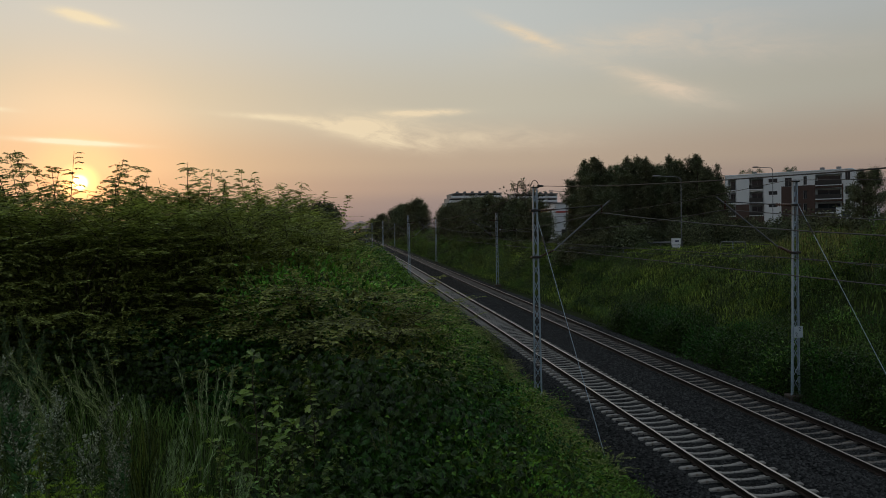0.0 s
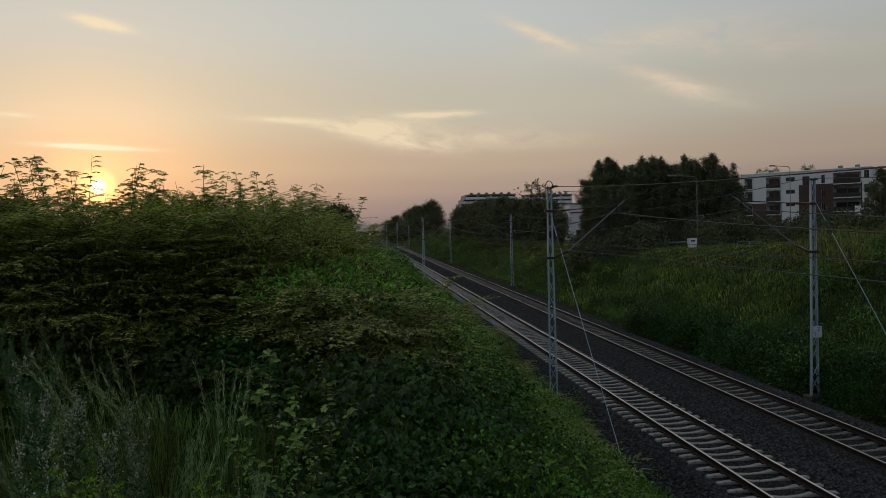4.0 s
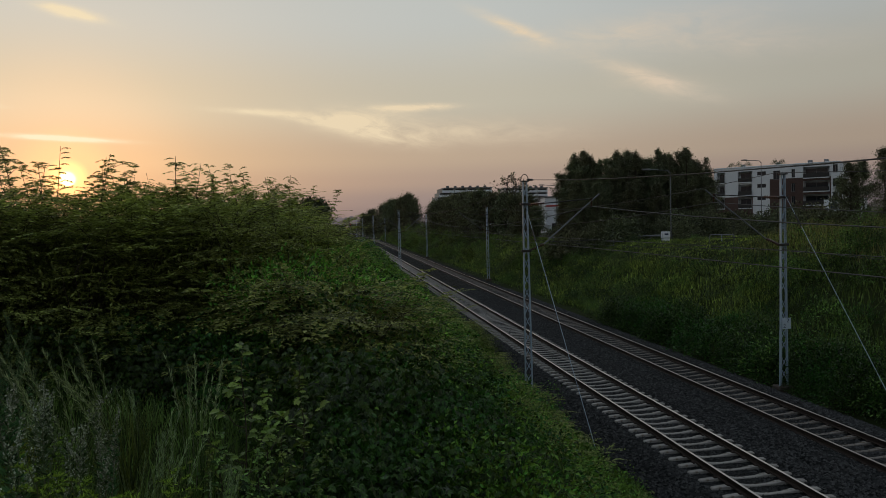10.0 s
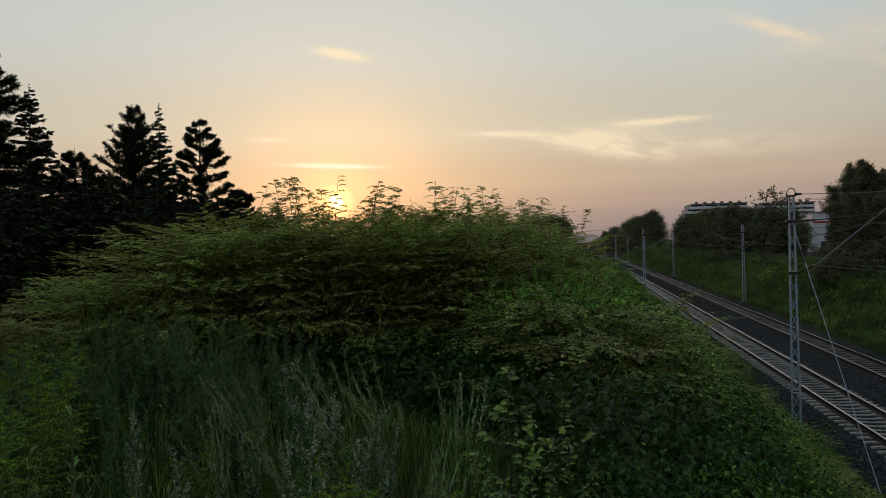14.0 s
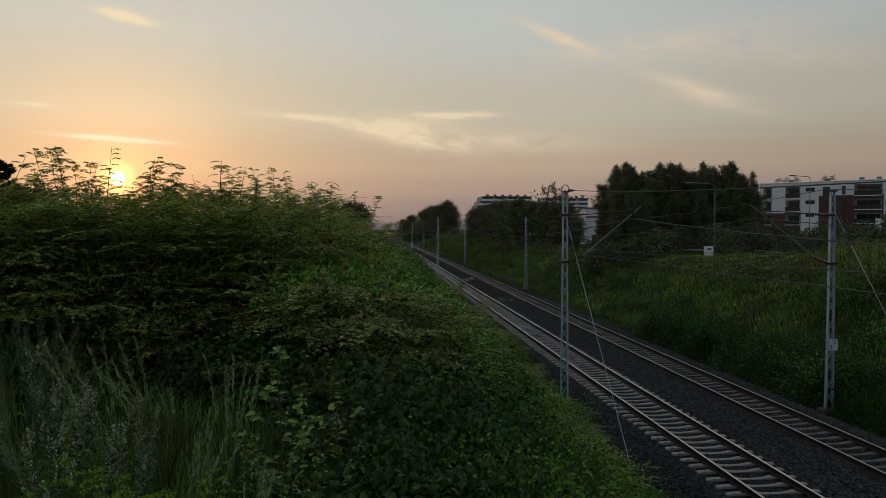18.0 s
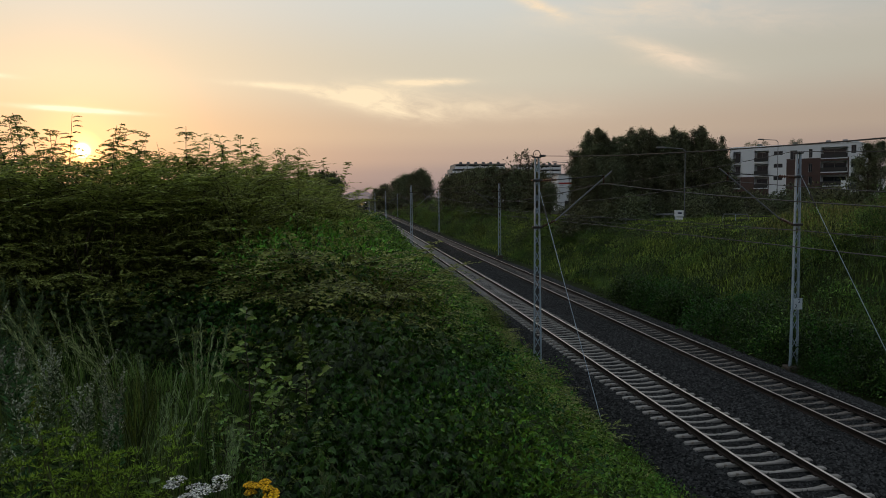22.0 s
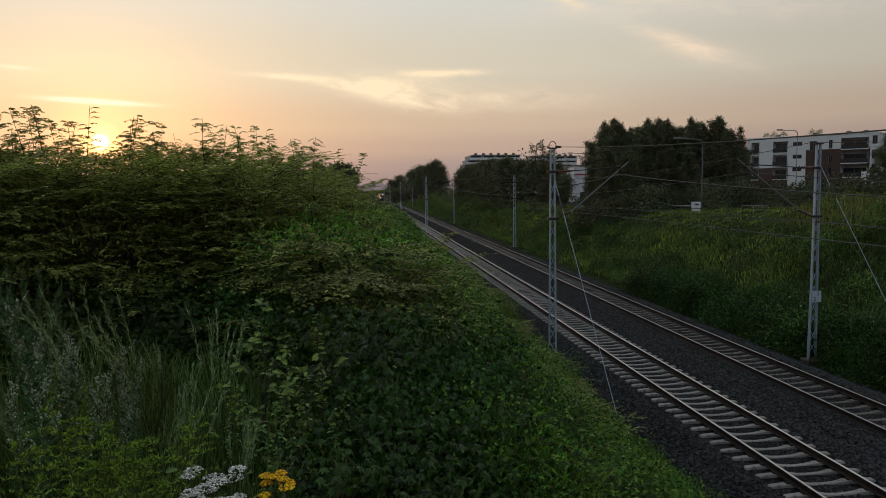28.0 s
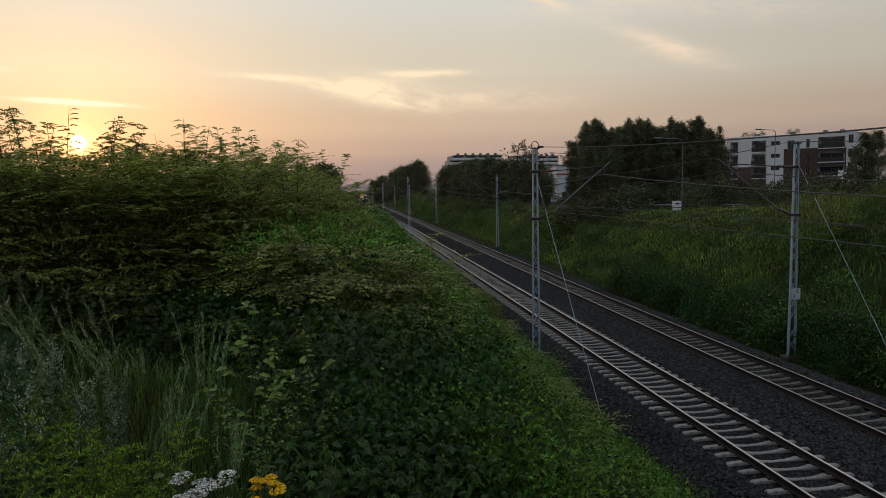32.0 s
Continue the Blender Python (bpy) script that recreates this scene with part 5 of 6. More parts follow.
def plant_right():
    rng = random.Random(41)
    birch = [broad_tree(400 + k, 11.0, 1.9, 0.8, 12000, 0.16, BIRCH, "tall dark birch with a ragged crown", 0.15, tall=2.0, loose=0.14) for k in range(4)]
    pl = []
    for az, el, d in ((18.3, 3.0, 96), (19.4, 4.2, 98), (20.3, 4.4, 92), (21.2, 3.8, 100), (22.0, 4.0, 95), (23.0, 4.4, 98), (23.9, 4.0, 92), (24.8, 3.9, 99), (25.8, 4.2, 95), (26.6, 3.7, 97),
                      (27.5, 4.4, 94), (28.3, 3.2, 98), (19.0, 2.4, 85), (21.5, 2.6, 86), (24.2, 2.4, 88), (26.9, 2.4, 86), (18.0, 1.0, 88), (28.7, 1.4, 90), (18.8, 3.9, 94), (19.9, 3.6, 90), (22.5, 3.3, 91), (24.4, 4.1, 96), (25.3, 3.3, 92), (27.0, 3.6, 99), (28.0, 3.6, 96), (28.9, 2.9, 97), (29.3, 2.2, 100), (29.0, 1.2, 92), (28.6, 2.4, 95), (20.8, 2.2, 84), (23.2, 2.2, 84), (25.6, 2.0, 84), (28.2, 1.8, 86)):
        x, y = polar(az, d)
        pl.append((x, y, (6.67 + d * math.tan(radians(el + 0.45)) - float(ground_z(x, y))) / 10.8))
    for az, el, d in ((38.5, 3.3, 62), (39.4, 3.5, 66), (40.5, 4.2, 58), (42.5, 4.5, 56), (44.5, 4.6, 60), (38.2, 2.4, 64), (47, 4, 60), (50, 4, 55)):
        x, y = polar(az, d)
        pl.append((x, y, (6.67 + d * math.tan(radians(el)) - float(ground_z(x, y))) / 10.8))
    scatter(birch, pl, rng)
    spire = [broad_tree(415 + k, 11.0, 0.95, 0.6, 4200, 0.15, BIRCH, "slender dark birch with a pointed top", 0.13, tall=2.0, loose=0.15) for k in range(3)]
    pl = []
    for i in range(26):
        az = 18.6 + 10.2 * (i + rng.random()) / 26
        d = rng.uniform(88, 106)
        x, y = polar(az, d)
        pl.append((x, y, (6.67 + d * math.tan(radians(rng.uniform(3.9, 5.5) - (1.0 if az < 19.2 or az > 28.3 else 0))) - float(ground_z(x, y))) / 10.9))
    scatter(spire, pl, rng)
    dark = [broad_tree(430 + k, 8.0, 3.0, 0.4, 8000, 0.26, BIRCH, "broad dark tree with dense foliage", 0.2, tall=0.9, loose=0.15) for k in range(3)]
    pl = []
    for az, el, d in ((7.9, 1.45, 200), (8.4, 1.7, 195), (9.0, 1.9, 185), (9.6, 2.0, 175), (10.6, 2.2, 160), (11.6, 2.3, 150), (12.6, 2.1, 145), (13.6, 2.0, 140), (14.6, 1.9, 135), (15.4, 1.8, 130), (16.2, 0.9, 125),
                      (2.4, 0.7, 420), (3.0, 1.0, 400), (3.6, 1.3, 380), (4.2, 1.6, 360), (4.8, 1.75, 350), (5.4, 1.9, 330), (5.9, 2.15, 320), (6.2, 1.7, 310)):
        x, y = polar(az, d)
        pl.append((x, y, (6.67 + d * math.tan(radians(el)) - float(ground_z(x, y))) / 7.8))
    scatter(dark, pl, rng)
    thin = [broad_tree(440 + k, 8.0, 2.2, 2.0, 170, 0.30, BIRCH, "thin dying tree with sparse foliage", 0.12, tall=1.2, loose=0.05) for k in range(2)]
    pl = []
    for az, el, d in ((13.6, 3.75, 140), (14.4, 3.5, 136), (15.1, 3.1, 132)):
        x, y = polar(az, d)
        pl.append((x, y, (6.67 + d * math.tan(radians(el)) - float(ground_z(x, y))) / 7.9))
    scatter(thin, pl, rng)
    # weeds and low bushes on the far slope
    weeds = [mound(450 + k, 0.8, 0.85, 520, 0.075, (MEADOW, WILLOW, CREEPER)[k % 3], "leafy weed clump", slim=0.35 if k % 3 == 1 else 0.45) for k in range(6)]
    pl = []
    for i in range(1050):
        y = 12 + 170 * rng.random() ** 1.3
        x = 18.6 + 14 * rng.random() ** (1.4 if y < 60 else 0.9)
        pl.append((x, y, rng.uniform(0.5, 1.4) * (1.25 if x < 21 and y < 40 else 1.0) * (1.5 if rng.random() < 0.25 else 1.0) * (0.4 if x > 26 and y > 45 else 1.0)))
    merged("slope_weeds", "leafy weeds and brambles on the grassy slope", weeds, pl, rng)
    foot = [mound(460 + k, 1.0, 1.35, 1100, 0.10, (CREEPER, CREEPER, CREEPER)[k], "dark leafy bush at the foot of the slope", name="slope_bush") for k in range(3)]
    pl = [(17.9 + 3.2 * rng.random() ** 1.3, 11 + 34 * rng.random(), rng.uniform(0.7, 1.45)) for i in range(96)]
    scatter(foot, [(x, y, s) for x, y, s in pl if math.hypot(x - 17.6, y - 25.8) > 0.9 * s] + [(18.35, 25.9, 0.9), (18.3, 24.6, 1.0), (17.75, 25.0, 0.7), (18.6, 27.2, 1.3), (17.9, 23.4, 0.8)], rng)
    dark_weed = [mound(465 + k, 1.1, 1.0, 900, 0.085, (CREEPER, WILLOW, MEADOW, CREEPER, MEADOW)[k], "low bush among the grass of the slope", name="slope_bush", slim=0.42) for k in range(5)]
    pl = [(20.0 + 11 * rng.random(), 14 + 24 * rng.random(), rng.uniform(0.6, 1.3)) for i in range(70)]
    pl += [(19.2 + 10 * rng.random(), 32 + 48 * rng.random(), rng.uniform(0.5, 1.0)) for i in range(90)]
    scatter(dark_weed, pl, rng)
    # bushes on the far stretch of the slope, below the trees
    line = [mound(480 + k, 1.5, 1.8, 900, 0.17, (WILLOW, MEADOW, MEADOW)[k], "rounded green bush on the far slope", name="slope_bush") for k in range(3)]
    pl = []
    for i in range(90):
        y = 70 + 230 * (i + rng.random()) / 90
        x = rng.uniform(19.5, 33)
        d = math.hypot(x, y)
        az = math.degrees(math.atan2(x, y))
        el = np.interp(az, [3, 5, 8, 12, 20, 26], [0.3, 0.4, 0.0, -0.9, -1.7, -2.5]) - rng.uniform(0, 1.0)
        q = (6.67 + d * math.tan(radians(el)) - float(ground_z(x, y))) / 1.8
        pl.append((x, y, min(1.25, max(0.4, q))))
    scatter(line, pl, rng)
    hedge = [mound(470 + k, 1.6, 1.7, 1500, 0.17, BIRCH, "dark rounded bush along the road", name="bush") for k in range(3)]
    pl = []
    for i in range(90):
        az = rng.uniform(17, 52)
        d = np.interp(az, [17, 30, 40, 52], [84, 72, 48, 40]) + rng.uniform(0, 60)
        x, y = polar(az, d)
        if x > 33:
            pl.append((x, y, rng.uniform(0.7, 1.3)))
    for i in range(26):
        az = 28.6 + 9.2 * (i + rng.random()) / 26
        d = rng.uniform(92, 112)
        x, y = polar(az, d)
        top = 6.67 + d * math.tan(radians(rng.uniform(-0.7, 0.15)))
        pl.append((x, y, max(0.8, (top - float(ground_z(x, y))) / 1.7)))
    for i in range(34):
        x, y = polar(17.6 + 12.4 * (i + rng.random()) / 34, rng.uniform(79, 86))
        pl.append((x, y, rng.uniform(0.9, 1.7)))
    scatter(hedge, pl, rng)


plant_right()


def meadow(name, label, n, xr, yr, hr, wr, material, seed, power=1.5, keep=None):
    rng = np.random.default_rng(seed)
    x = rng.uniform(*xr, n)
    y = yr[0] + (yr[1] - yr[0]) * rng.random(n) ** power
    if keep is not None:
        k = keep(x, y)
        x, y = x[k], y[k]
    n = len(x)
    base = np.stack([x, y, ground_z(x, y) - 0.03], 1)
    way = unit(np.stack([rng.normal(0, 0.28, n), rng.normal(0, 0.28, n), np.ones(n)], 1))
    patch = np.where((x > 26) & (y > 45), 0.45, 1.0) * (0.75 + 0.5 * (np.sin(x * 0.8 + 1.3 * np.sin(y * 0.23)) * np.cos(y * 0.35) * 0.5 + 0.5))
    v, f = blades(base, way, rnd(rng, n), rng.uniform(*hr, n) * patch, rng.uniform(*wr, n), 0.2, 0.35)
    tagged(mesh_part(name, v, f, material), label, "grass", kind="stuff")


meadow("slope_grass", "tall uneven meadow grass on the cutting slope", 95000, (18.4, 42), (10, 300), (0.25, 0.75), (0.03, 0.08), MEADOW, 61, 1.9)
meadow("slope_hay", "short bright yellow-green grass on the open slope", 42000, (19.0, 36), (36, 130), (0.3, 0.6), (0.03, 0.07), HAY, 65, 1.4)
meadow("slope_reeds", "pale straw-coloured grass along the crest of the slope", 5000, (27, 35), (26, 46), (0.6, 1.3), (0.02, 0.05), REED, 62, 1.0)
meadow("bank_grass", "green grass among the shrubs of the near bank", 34000, (-8, 4.5), (1.4, 8.0), (0.12, 0.34), (0.005, 0.011), MEADOW, 63, 1.0, keep=lambda x, y: (x < 0.1 - 0.02 * y) | (np.sin(9 * x) * np.cos(7 * y) > 0.93))
meadow("edge_grass", "fresh green grass along the foot of the near slope", 4000, (5.0, 7.2), (5.0, 26.0), (0.14, 0.42), (0.008, 0.02), BRAMBLE, 64, 1.2, keep=lambda x, y: np.sin(x * 2.3 + y * 0.8) + np.cos(y * 1.3) > -0.5)


# ---- tall weeds at the camera's feet ----
def lance_leaves(rng, p, way, length, width):
    """Long leaves that bend over: two folded segments each."""
    n = len(p)
    way = unit(way)
    side = unit(np.cross(way, [0, 0, 1.0]) + 1e-4)
    L, W = np.asarray(length)[:, None], np.asarray(width)[:, None]
    mid = p + way * L * 0.45
    tip = p + way * L * 0.9 + np.array([0, 0, -1.0]) * L * rng.uniform(0.1, 0.45, (n, 1))
    lift = np.array([0, 0, 1.0]) * W * 0.2
    v = np.stack([p, mid + side * W * 0.5 + lift, mid, mid - side * W * 0.5 + lift, tip], 1).reshape(-1, 3)
    i = np.arange(n)[:, None] * 5
    f = np.concatenate([i + [[0, 1, 2]], i + [[0, 2, 3]], i + [[1, 4, 2]], i + [[2, 4, 3]]], 1).reshape(-1, 3)
    return v, f


def herb_stems(rng, n, height, spread):
    return stems_of(rng, n, height, spread, 0.004, steps=7)


def mugwort(seed, height=1.35, stems=5, silver=True):
    rng = np.random.default_rng(seed)
    t = empty("mugwort", "tall grey-green mugwort with silvery flower spikes" if silver else "tall dark green mugwort still in leaf", "weed", "weeds at the edge")
    lines = herb_stems(rng, stems, height, 0.28)
    mesh_part("stalk", *joined([tube(l, np.linspace(0.0055, 0.0015, len(l)), 4) for l in lines]), DRY_STALK, t)
    n = stems * 70
    p, d, u = along(rng, lines, n, 0.08, 0.85, 0.9)
    B, D, LN = [], [], []
    a = rng.uniform(0, 2 * np.pi, n)
    for da in (-0.55, -0.2, 0.2, 0.55):
        B.append(p), D.append(np.stack([np.cos(a + da), np.sin(a + da), 0.75 + rng.normal(0, 0.25, n)], 1)), LN.append(rng.uniform(0.05, 0.10, n) * (1.1 - 0.6 * u))
    B, D, LN = np.concatenate(B), np.concatenate(D), np.concatenate(LN)
    mesh_part("foliage", *blades(B, D, rnd(rng, len(B)), LN, LN * 0.15, 0.15), MUGWORT, t)
    # the flower spikes: short steep side twigs set with buds round the main stem
    Q, twigs = [], []
    for l in lines:
        w = np.linspace(0, 1, len(l))
        for k in range(11):
            z = 0.58 + 0.38 * k / 11
            base = np.array([np.interp(z, w, l[:, c]) for c in range(3)])
            ang, ln = k * 2.4, 0.15 * (1.12 - z) / 0.5 * rng.uniform(0.7, 1.2)
            tip = base + np.array([0.36 * math.cos(ang), 0.36 * math.sin(ang), 0.9]) * ln
            Q.append(base + (tip - base) * rng.random((15, 1)) ** 0.8 + rnd(rng, 15) * 0.0045)
            twigs.append(tube([base, tip], [0.0014, 0.0008], 3))
        z = rng.uniform(0.72, 1.0, 46)
        Q.append(np.stack([np.interp(z, w, l[:, c]) for c in range(3)], 1) + rnd(rng, 46) * 0.005)
    Q = np.concatenate(Q)
    m = len(Q)
    mesh_part("twig_framework", *joined(twigs), DRY_STALK, t)
    if silver:
        mesh_part("flower_spike", *blades(Q, unit(rnd(rng, m) + [0, 0, 0.8]), rnd(rng, m), rng.uniform(0.010, 0.019, m), rng.uniform(0.007, 0.011, m), 0.3), SILVER, t, "silvery flower spikes")
    else:
        mesh_part("flower_spike", *blades(Q, unit(rnd(rng, m) * 0.7 + [0, 0, 1.0]), rnd(rng, m), rng.uniform(0.015, 0.034, m), rng.uniform(0.003, 0.006, m), 0.2), MUGWORT, t, "narrow leafy green spikes")
    return t


def goldenrod(seed, height=1.05, stems=4):
    rng = np.random.default_rng(seed)
    t = empty("goldenrod", "yellow-green goldenrod with arching plumes", "weed", "weeds at the edge")
    lines = herb_stems(rng, stems, height, 0.25)
    mesh_part("stalk", *joined([tube(l, np.linspace(0.005, 0.0015, len(l)), 4) for l in lines]), STALK, t)
    n = stems * 42
    p, d, u = along(rng, lines, n, 0.05, 0.75, 0.9)
    a = rng.uniform(0, 2 * np.pi, n)
    mesh_part("foliage", *lance_leaves(rng, p, np.stack([np.cos(a), np.sin(a), 0.5 + rng.normal(0, 0.2, n)], 1), rng.uniform(0.05, 0.09, n) * (1.15 - 0.5 * u), rng.uniform(0.006, 0.010, n)), GOLDENROD, t)
    # feathery side branches that arch out level, long below and short at the tip
    B, D, twigs = [], [], []
    w = np.linspace(0, 1, 5)
    for l in lines:
        for k in range(17):
            u = 0.40 + 0.58 * k / 17
            base = np.array([np.interp(u, np.linspace(0, 1, 7), l[:, c]) for c in range(3)])
            a = k * 2.4 + rng.normal(0, 0.3)
            r = 0.27 * (1.12 - u) / 0.72 * rng.uniform(0.7, 1.2)
            line = base + np.stack([r * w * math.cos(a), r * w * math.sin(a), r * (0.62 * w - 0.42 * w * w)], 1)
            twigs.append(tube(line, np.linspace(0.0016, 0.0007, 5), 3))
            q = rng.random(46)
            B.append(np.stack([np.interp(q, w, line[:, c]) for c in range(3)], 1))
            D.append(np.stack([rng.normal(0, 0.7, 46), rng.normal(0, 0.7, 46), 0.7 + rng.normal(0, 0.4, 46)], 1))
    B, D = np.concatenate(B), np.concatenate(D)
    mesh_part("twig_framework", *joined(twigs), STALK, t)
    mesh_part("plume", *blades(B, D, rnd(rng, len(B)), rng.uniform(0.010, 0.022, len(B)), rng.uniform(0.003, 0.006, len(B)), 0.3), GOLDENROD, t, "feathery unopened plume")
    return t


def willowherb(seed, height=1.1, stems=1):
    rng = np.random.default_rng(seed)
    t = empty("willowherb", "leafy upright herb with long narrow leaves", "weed", "weeds at the edge")
    w = np.linspace(0, 1, 7)
    lines = [np.stack([rng.normal(0, 0.02) + rng.normal(0, 0.03) * w ** 2, rng.normal(0, 0.02) + rng.normal(0, 0.03) * w ** 2, height * rng.uniform(0.9, 1.0) * w], 1) for _ in range(stems)]
    mesh_part("stalk", *joined([tube(l, np.linspace(0.006, 0.002, len(l)), 4) for l in lines]), STALK, t)
    n = stems * 70
    p, d, u = along(rng, lines, n, 0.1, 1.0, 0.95)
    a = rng.uniform(0, 2 * np.pi, n)
    size = np.where(u < 0.72, rng.uniform(0.085, 0.125, n), rng.uniform(0.03, 0.055, n))
    mesh_part("foliage", *lance_leaves(rng, p, np.stack([np.cos(a), np.sin(a), 0.30 + 0.8 * (u > 0.72)], 1), size, size * rng.uniform(0.20, 0.27, n)), OAK, t)
    m = stems * 5
    p, d, u = along(rng, lines, m, 0.35, 0.75, 1.0)
    mesh_part("flower_spike", *blades(p + rnd(rng, m) * 0.012, unit(rnd(rng, m)), rnd(rng, m), np.full(m, 0.022), np.full(m, 0.016), 0.3), YARROW, t, "few small white flowers")
    return t


def tall_grass(seed, height=1.3, count=64, plumes=8):
    rng = np.random.default_rng(seed)
    t = empty("grass_tussock", "tussock of tall arching grass with feathery heads", "grass", "grasses at the edge")
    a, lean = rng.uniform(0, 2 * np.pi, count), rng.uniform(0.05, 0.55, count)
    h = height * rng.uniform(0.45, 0.9, count)
    w = rng.uniform(0.002, 0.005, count)
    u = np.linspace(0, 1, 6)
    root = rng.normal(0, 0.06, (count, 2))
    out = np.stack([np.cos(a), np.sin(a)], 1)
    ctr = np.zeros((count, 6, 3))
    ctr[:, :, :2] = root[:, None] + out[:, None] * (lean * h)[:, None, None] * (u ** 2)[None, :, None]
    ctr[:, :, 2] = h[:, None] * (u - 0.30 * lean[:, None] * u ** 3)
    side = np.stack([-np.sin(a), np.cos(a), np.zeros(count)], 1)[:, None] * (w[:, None] * (1 - u ** 2) + 0.0006)[:, :, None]
    v = np.stack([ctr - side, ctr + side], 2).reshape(-1, 3)
    i, k = np.meshgrid(np.arange(count), np.arange(5), indexing="ij")
    b = i * 12 + k * 2
    f = np.stack([b, b + 1, b + 3, b + 2], -1).reshape(-1, 4)
    mesh_part("blade_tuft", v, f, MEADOW, t)
    lines, B, D = [], [], []
    for k in range(plumes):
        aa, ln = rng.uniform(-0.3, 0.9), rng.uniform(0.08, 0.4)
        hh = height * rng.uniform(0.85, 1.05)
        l = np.stack([rng.normal(0, 0.04) + math.cos(aa) * ln * hh * u ** 2, rng.normal(0, 0.04) + math.sin(aa) * ln * hh * u ** 2, hh * (u - 0.2 * ln * u ** 3)], 1)
        lines.append(l)
        q = 0.62 + 0.38 * rng.random(80)
        pos = np.stack([np.interp(q, u, l[:, c]) for c in range(3)], 1)
        B.append(pos), D.append(unit(l[-1] - l[-2]) + rnd(rng, 80) * 0.28)
    mesh_part("stalk", *joined([tube(l, np.linspace(0.0028, 0.001, 6), 3) for l in lines]), DRY_STALK, t)
    B, D = np.concatenate(B), np.concatenate(D)
    mesh_part("seed_head", *blades(B, D, rnd(rng, len(B)), rng.uniform(0.03, 0.075, len(B)), rng.uniform(0.003, 0.006, len(B)), 0.2), PLUME, t, "pale feathery seed heads")
    return t


def lobed_leaf(rng, p, way, up, size):
    """Leaves with four pairs of rounded lobes, as a fan round the midrib."""
    n = len(p)
    way = unit(way)
    side = unit(np.cross(way, up))
    nrm = np.cross(side, way)
    prof = [(0.0, 0.0), (0.12, 0.10), (0.24, 0.24), (0.33, 0.11), (0.48, 0.34), (0.58, 0.15), (0.72, 0.30), (0.82, 0.12), (0.92, 0.14), (1.0, 0.0)]
    L = np.asarray(size)[:, None]
    rows = []
    for s in (1, -1):
        for u, w in prof:
            rows.append(p + way * L * u + side * L * w * s + nrm * L * (w * 0.35 - 0.25 * u * u))
    for u, w in prof:
        rows.append(p + way * L * u - nrm * L * 0.25 * u * u)
    v = np.stack(rows, 1).reshape(-1, 3)
    m = len(prof)
    base = np.arange(n)[:, None] * (3 * m)
    fs = []
    for s in (0, 1):
        for k in range(m - 1):
            a, b, c, d = s * m + k, s * m + k + 1, 2 * m + k + 1, 2 * m + k
            fs.append(base + [[a, b, c]]), fs.append(base + [[a, c, d]])
    return v, np.concatenate(fs, 1).reshape(-1, 3)


def sapling(seed, height=1.1, branches=10, leaves=170, size=0.062, name="oak_sapling"):
    """An upright leader with rising side branches, openly set with lobed leaves."""
    rng = np.random.default_rng(seed)
    t = empty(name, "young sapling with bright lobed green leaves", "sapling", "saplings at the edge")
    w = np.linspace(0, 1, 7)
    main = np.stack([rng.normal(0, 0.018, 7) * w, rng.normal(0, 0.018, 7) * w, height * w], 1)
    lines = [main]
    for k in range(branches):
        z = 0.12 + 0.62 * k / branches
        base = np.array([np.interp(z, w, main[:, c]) for c in range(3)])
        a, ln = k * 2.4 + rng.normal(0, 0.3), height * rng.uniform(0.22, 0.40) * (1.15 - z)
        lines.append(base + np.stack([ln * w * math.cos(a), ln * w * math.sin(a), ln * (0.35 * w + 0.45 * w * w)], 1) + rnd(rng, 7) * 0.012 * w[:, None])
    mesh_part("framework", *joined([tube(l, np.linspace(0.007 if i == 0 else 0.0035, 0.0015, 7), 5) for i, l in enumerate(lines)]), BARK, t)
    n0 = leaves // 4
    p0, d0, u0 = along(rng, lines[:1], n0, 0.35, 1.0, 0.7)
    p1, d1, u1 = along(rng, lines[1:], leaves - n0, 0.2, 1.0, 0.7)
    p, u = np.concatenate([p0, p1]), np.concatenate([u0, u1])
    a = rng.uniform(0, 2 * np.pi, leaves)
    way = np.stack([np.cos(a), np.sin(a), 0.15 + rng.normal(0, 0.35, leaves)], 1)
    mesh_part("foliage", *lobed_leaf(rng, p, way, np.tile([0, 0, 1.0], (leaves, 1)) + rnd(rng, leaves) * 0.5, rng.uniform(0.6, 1.2, leaves) * size), OAK, t)
    return t


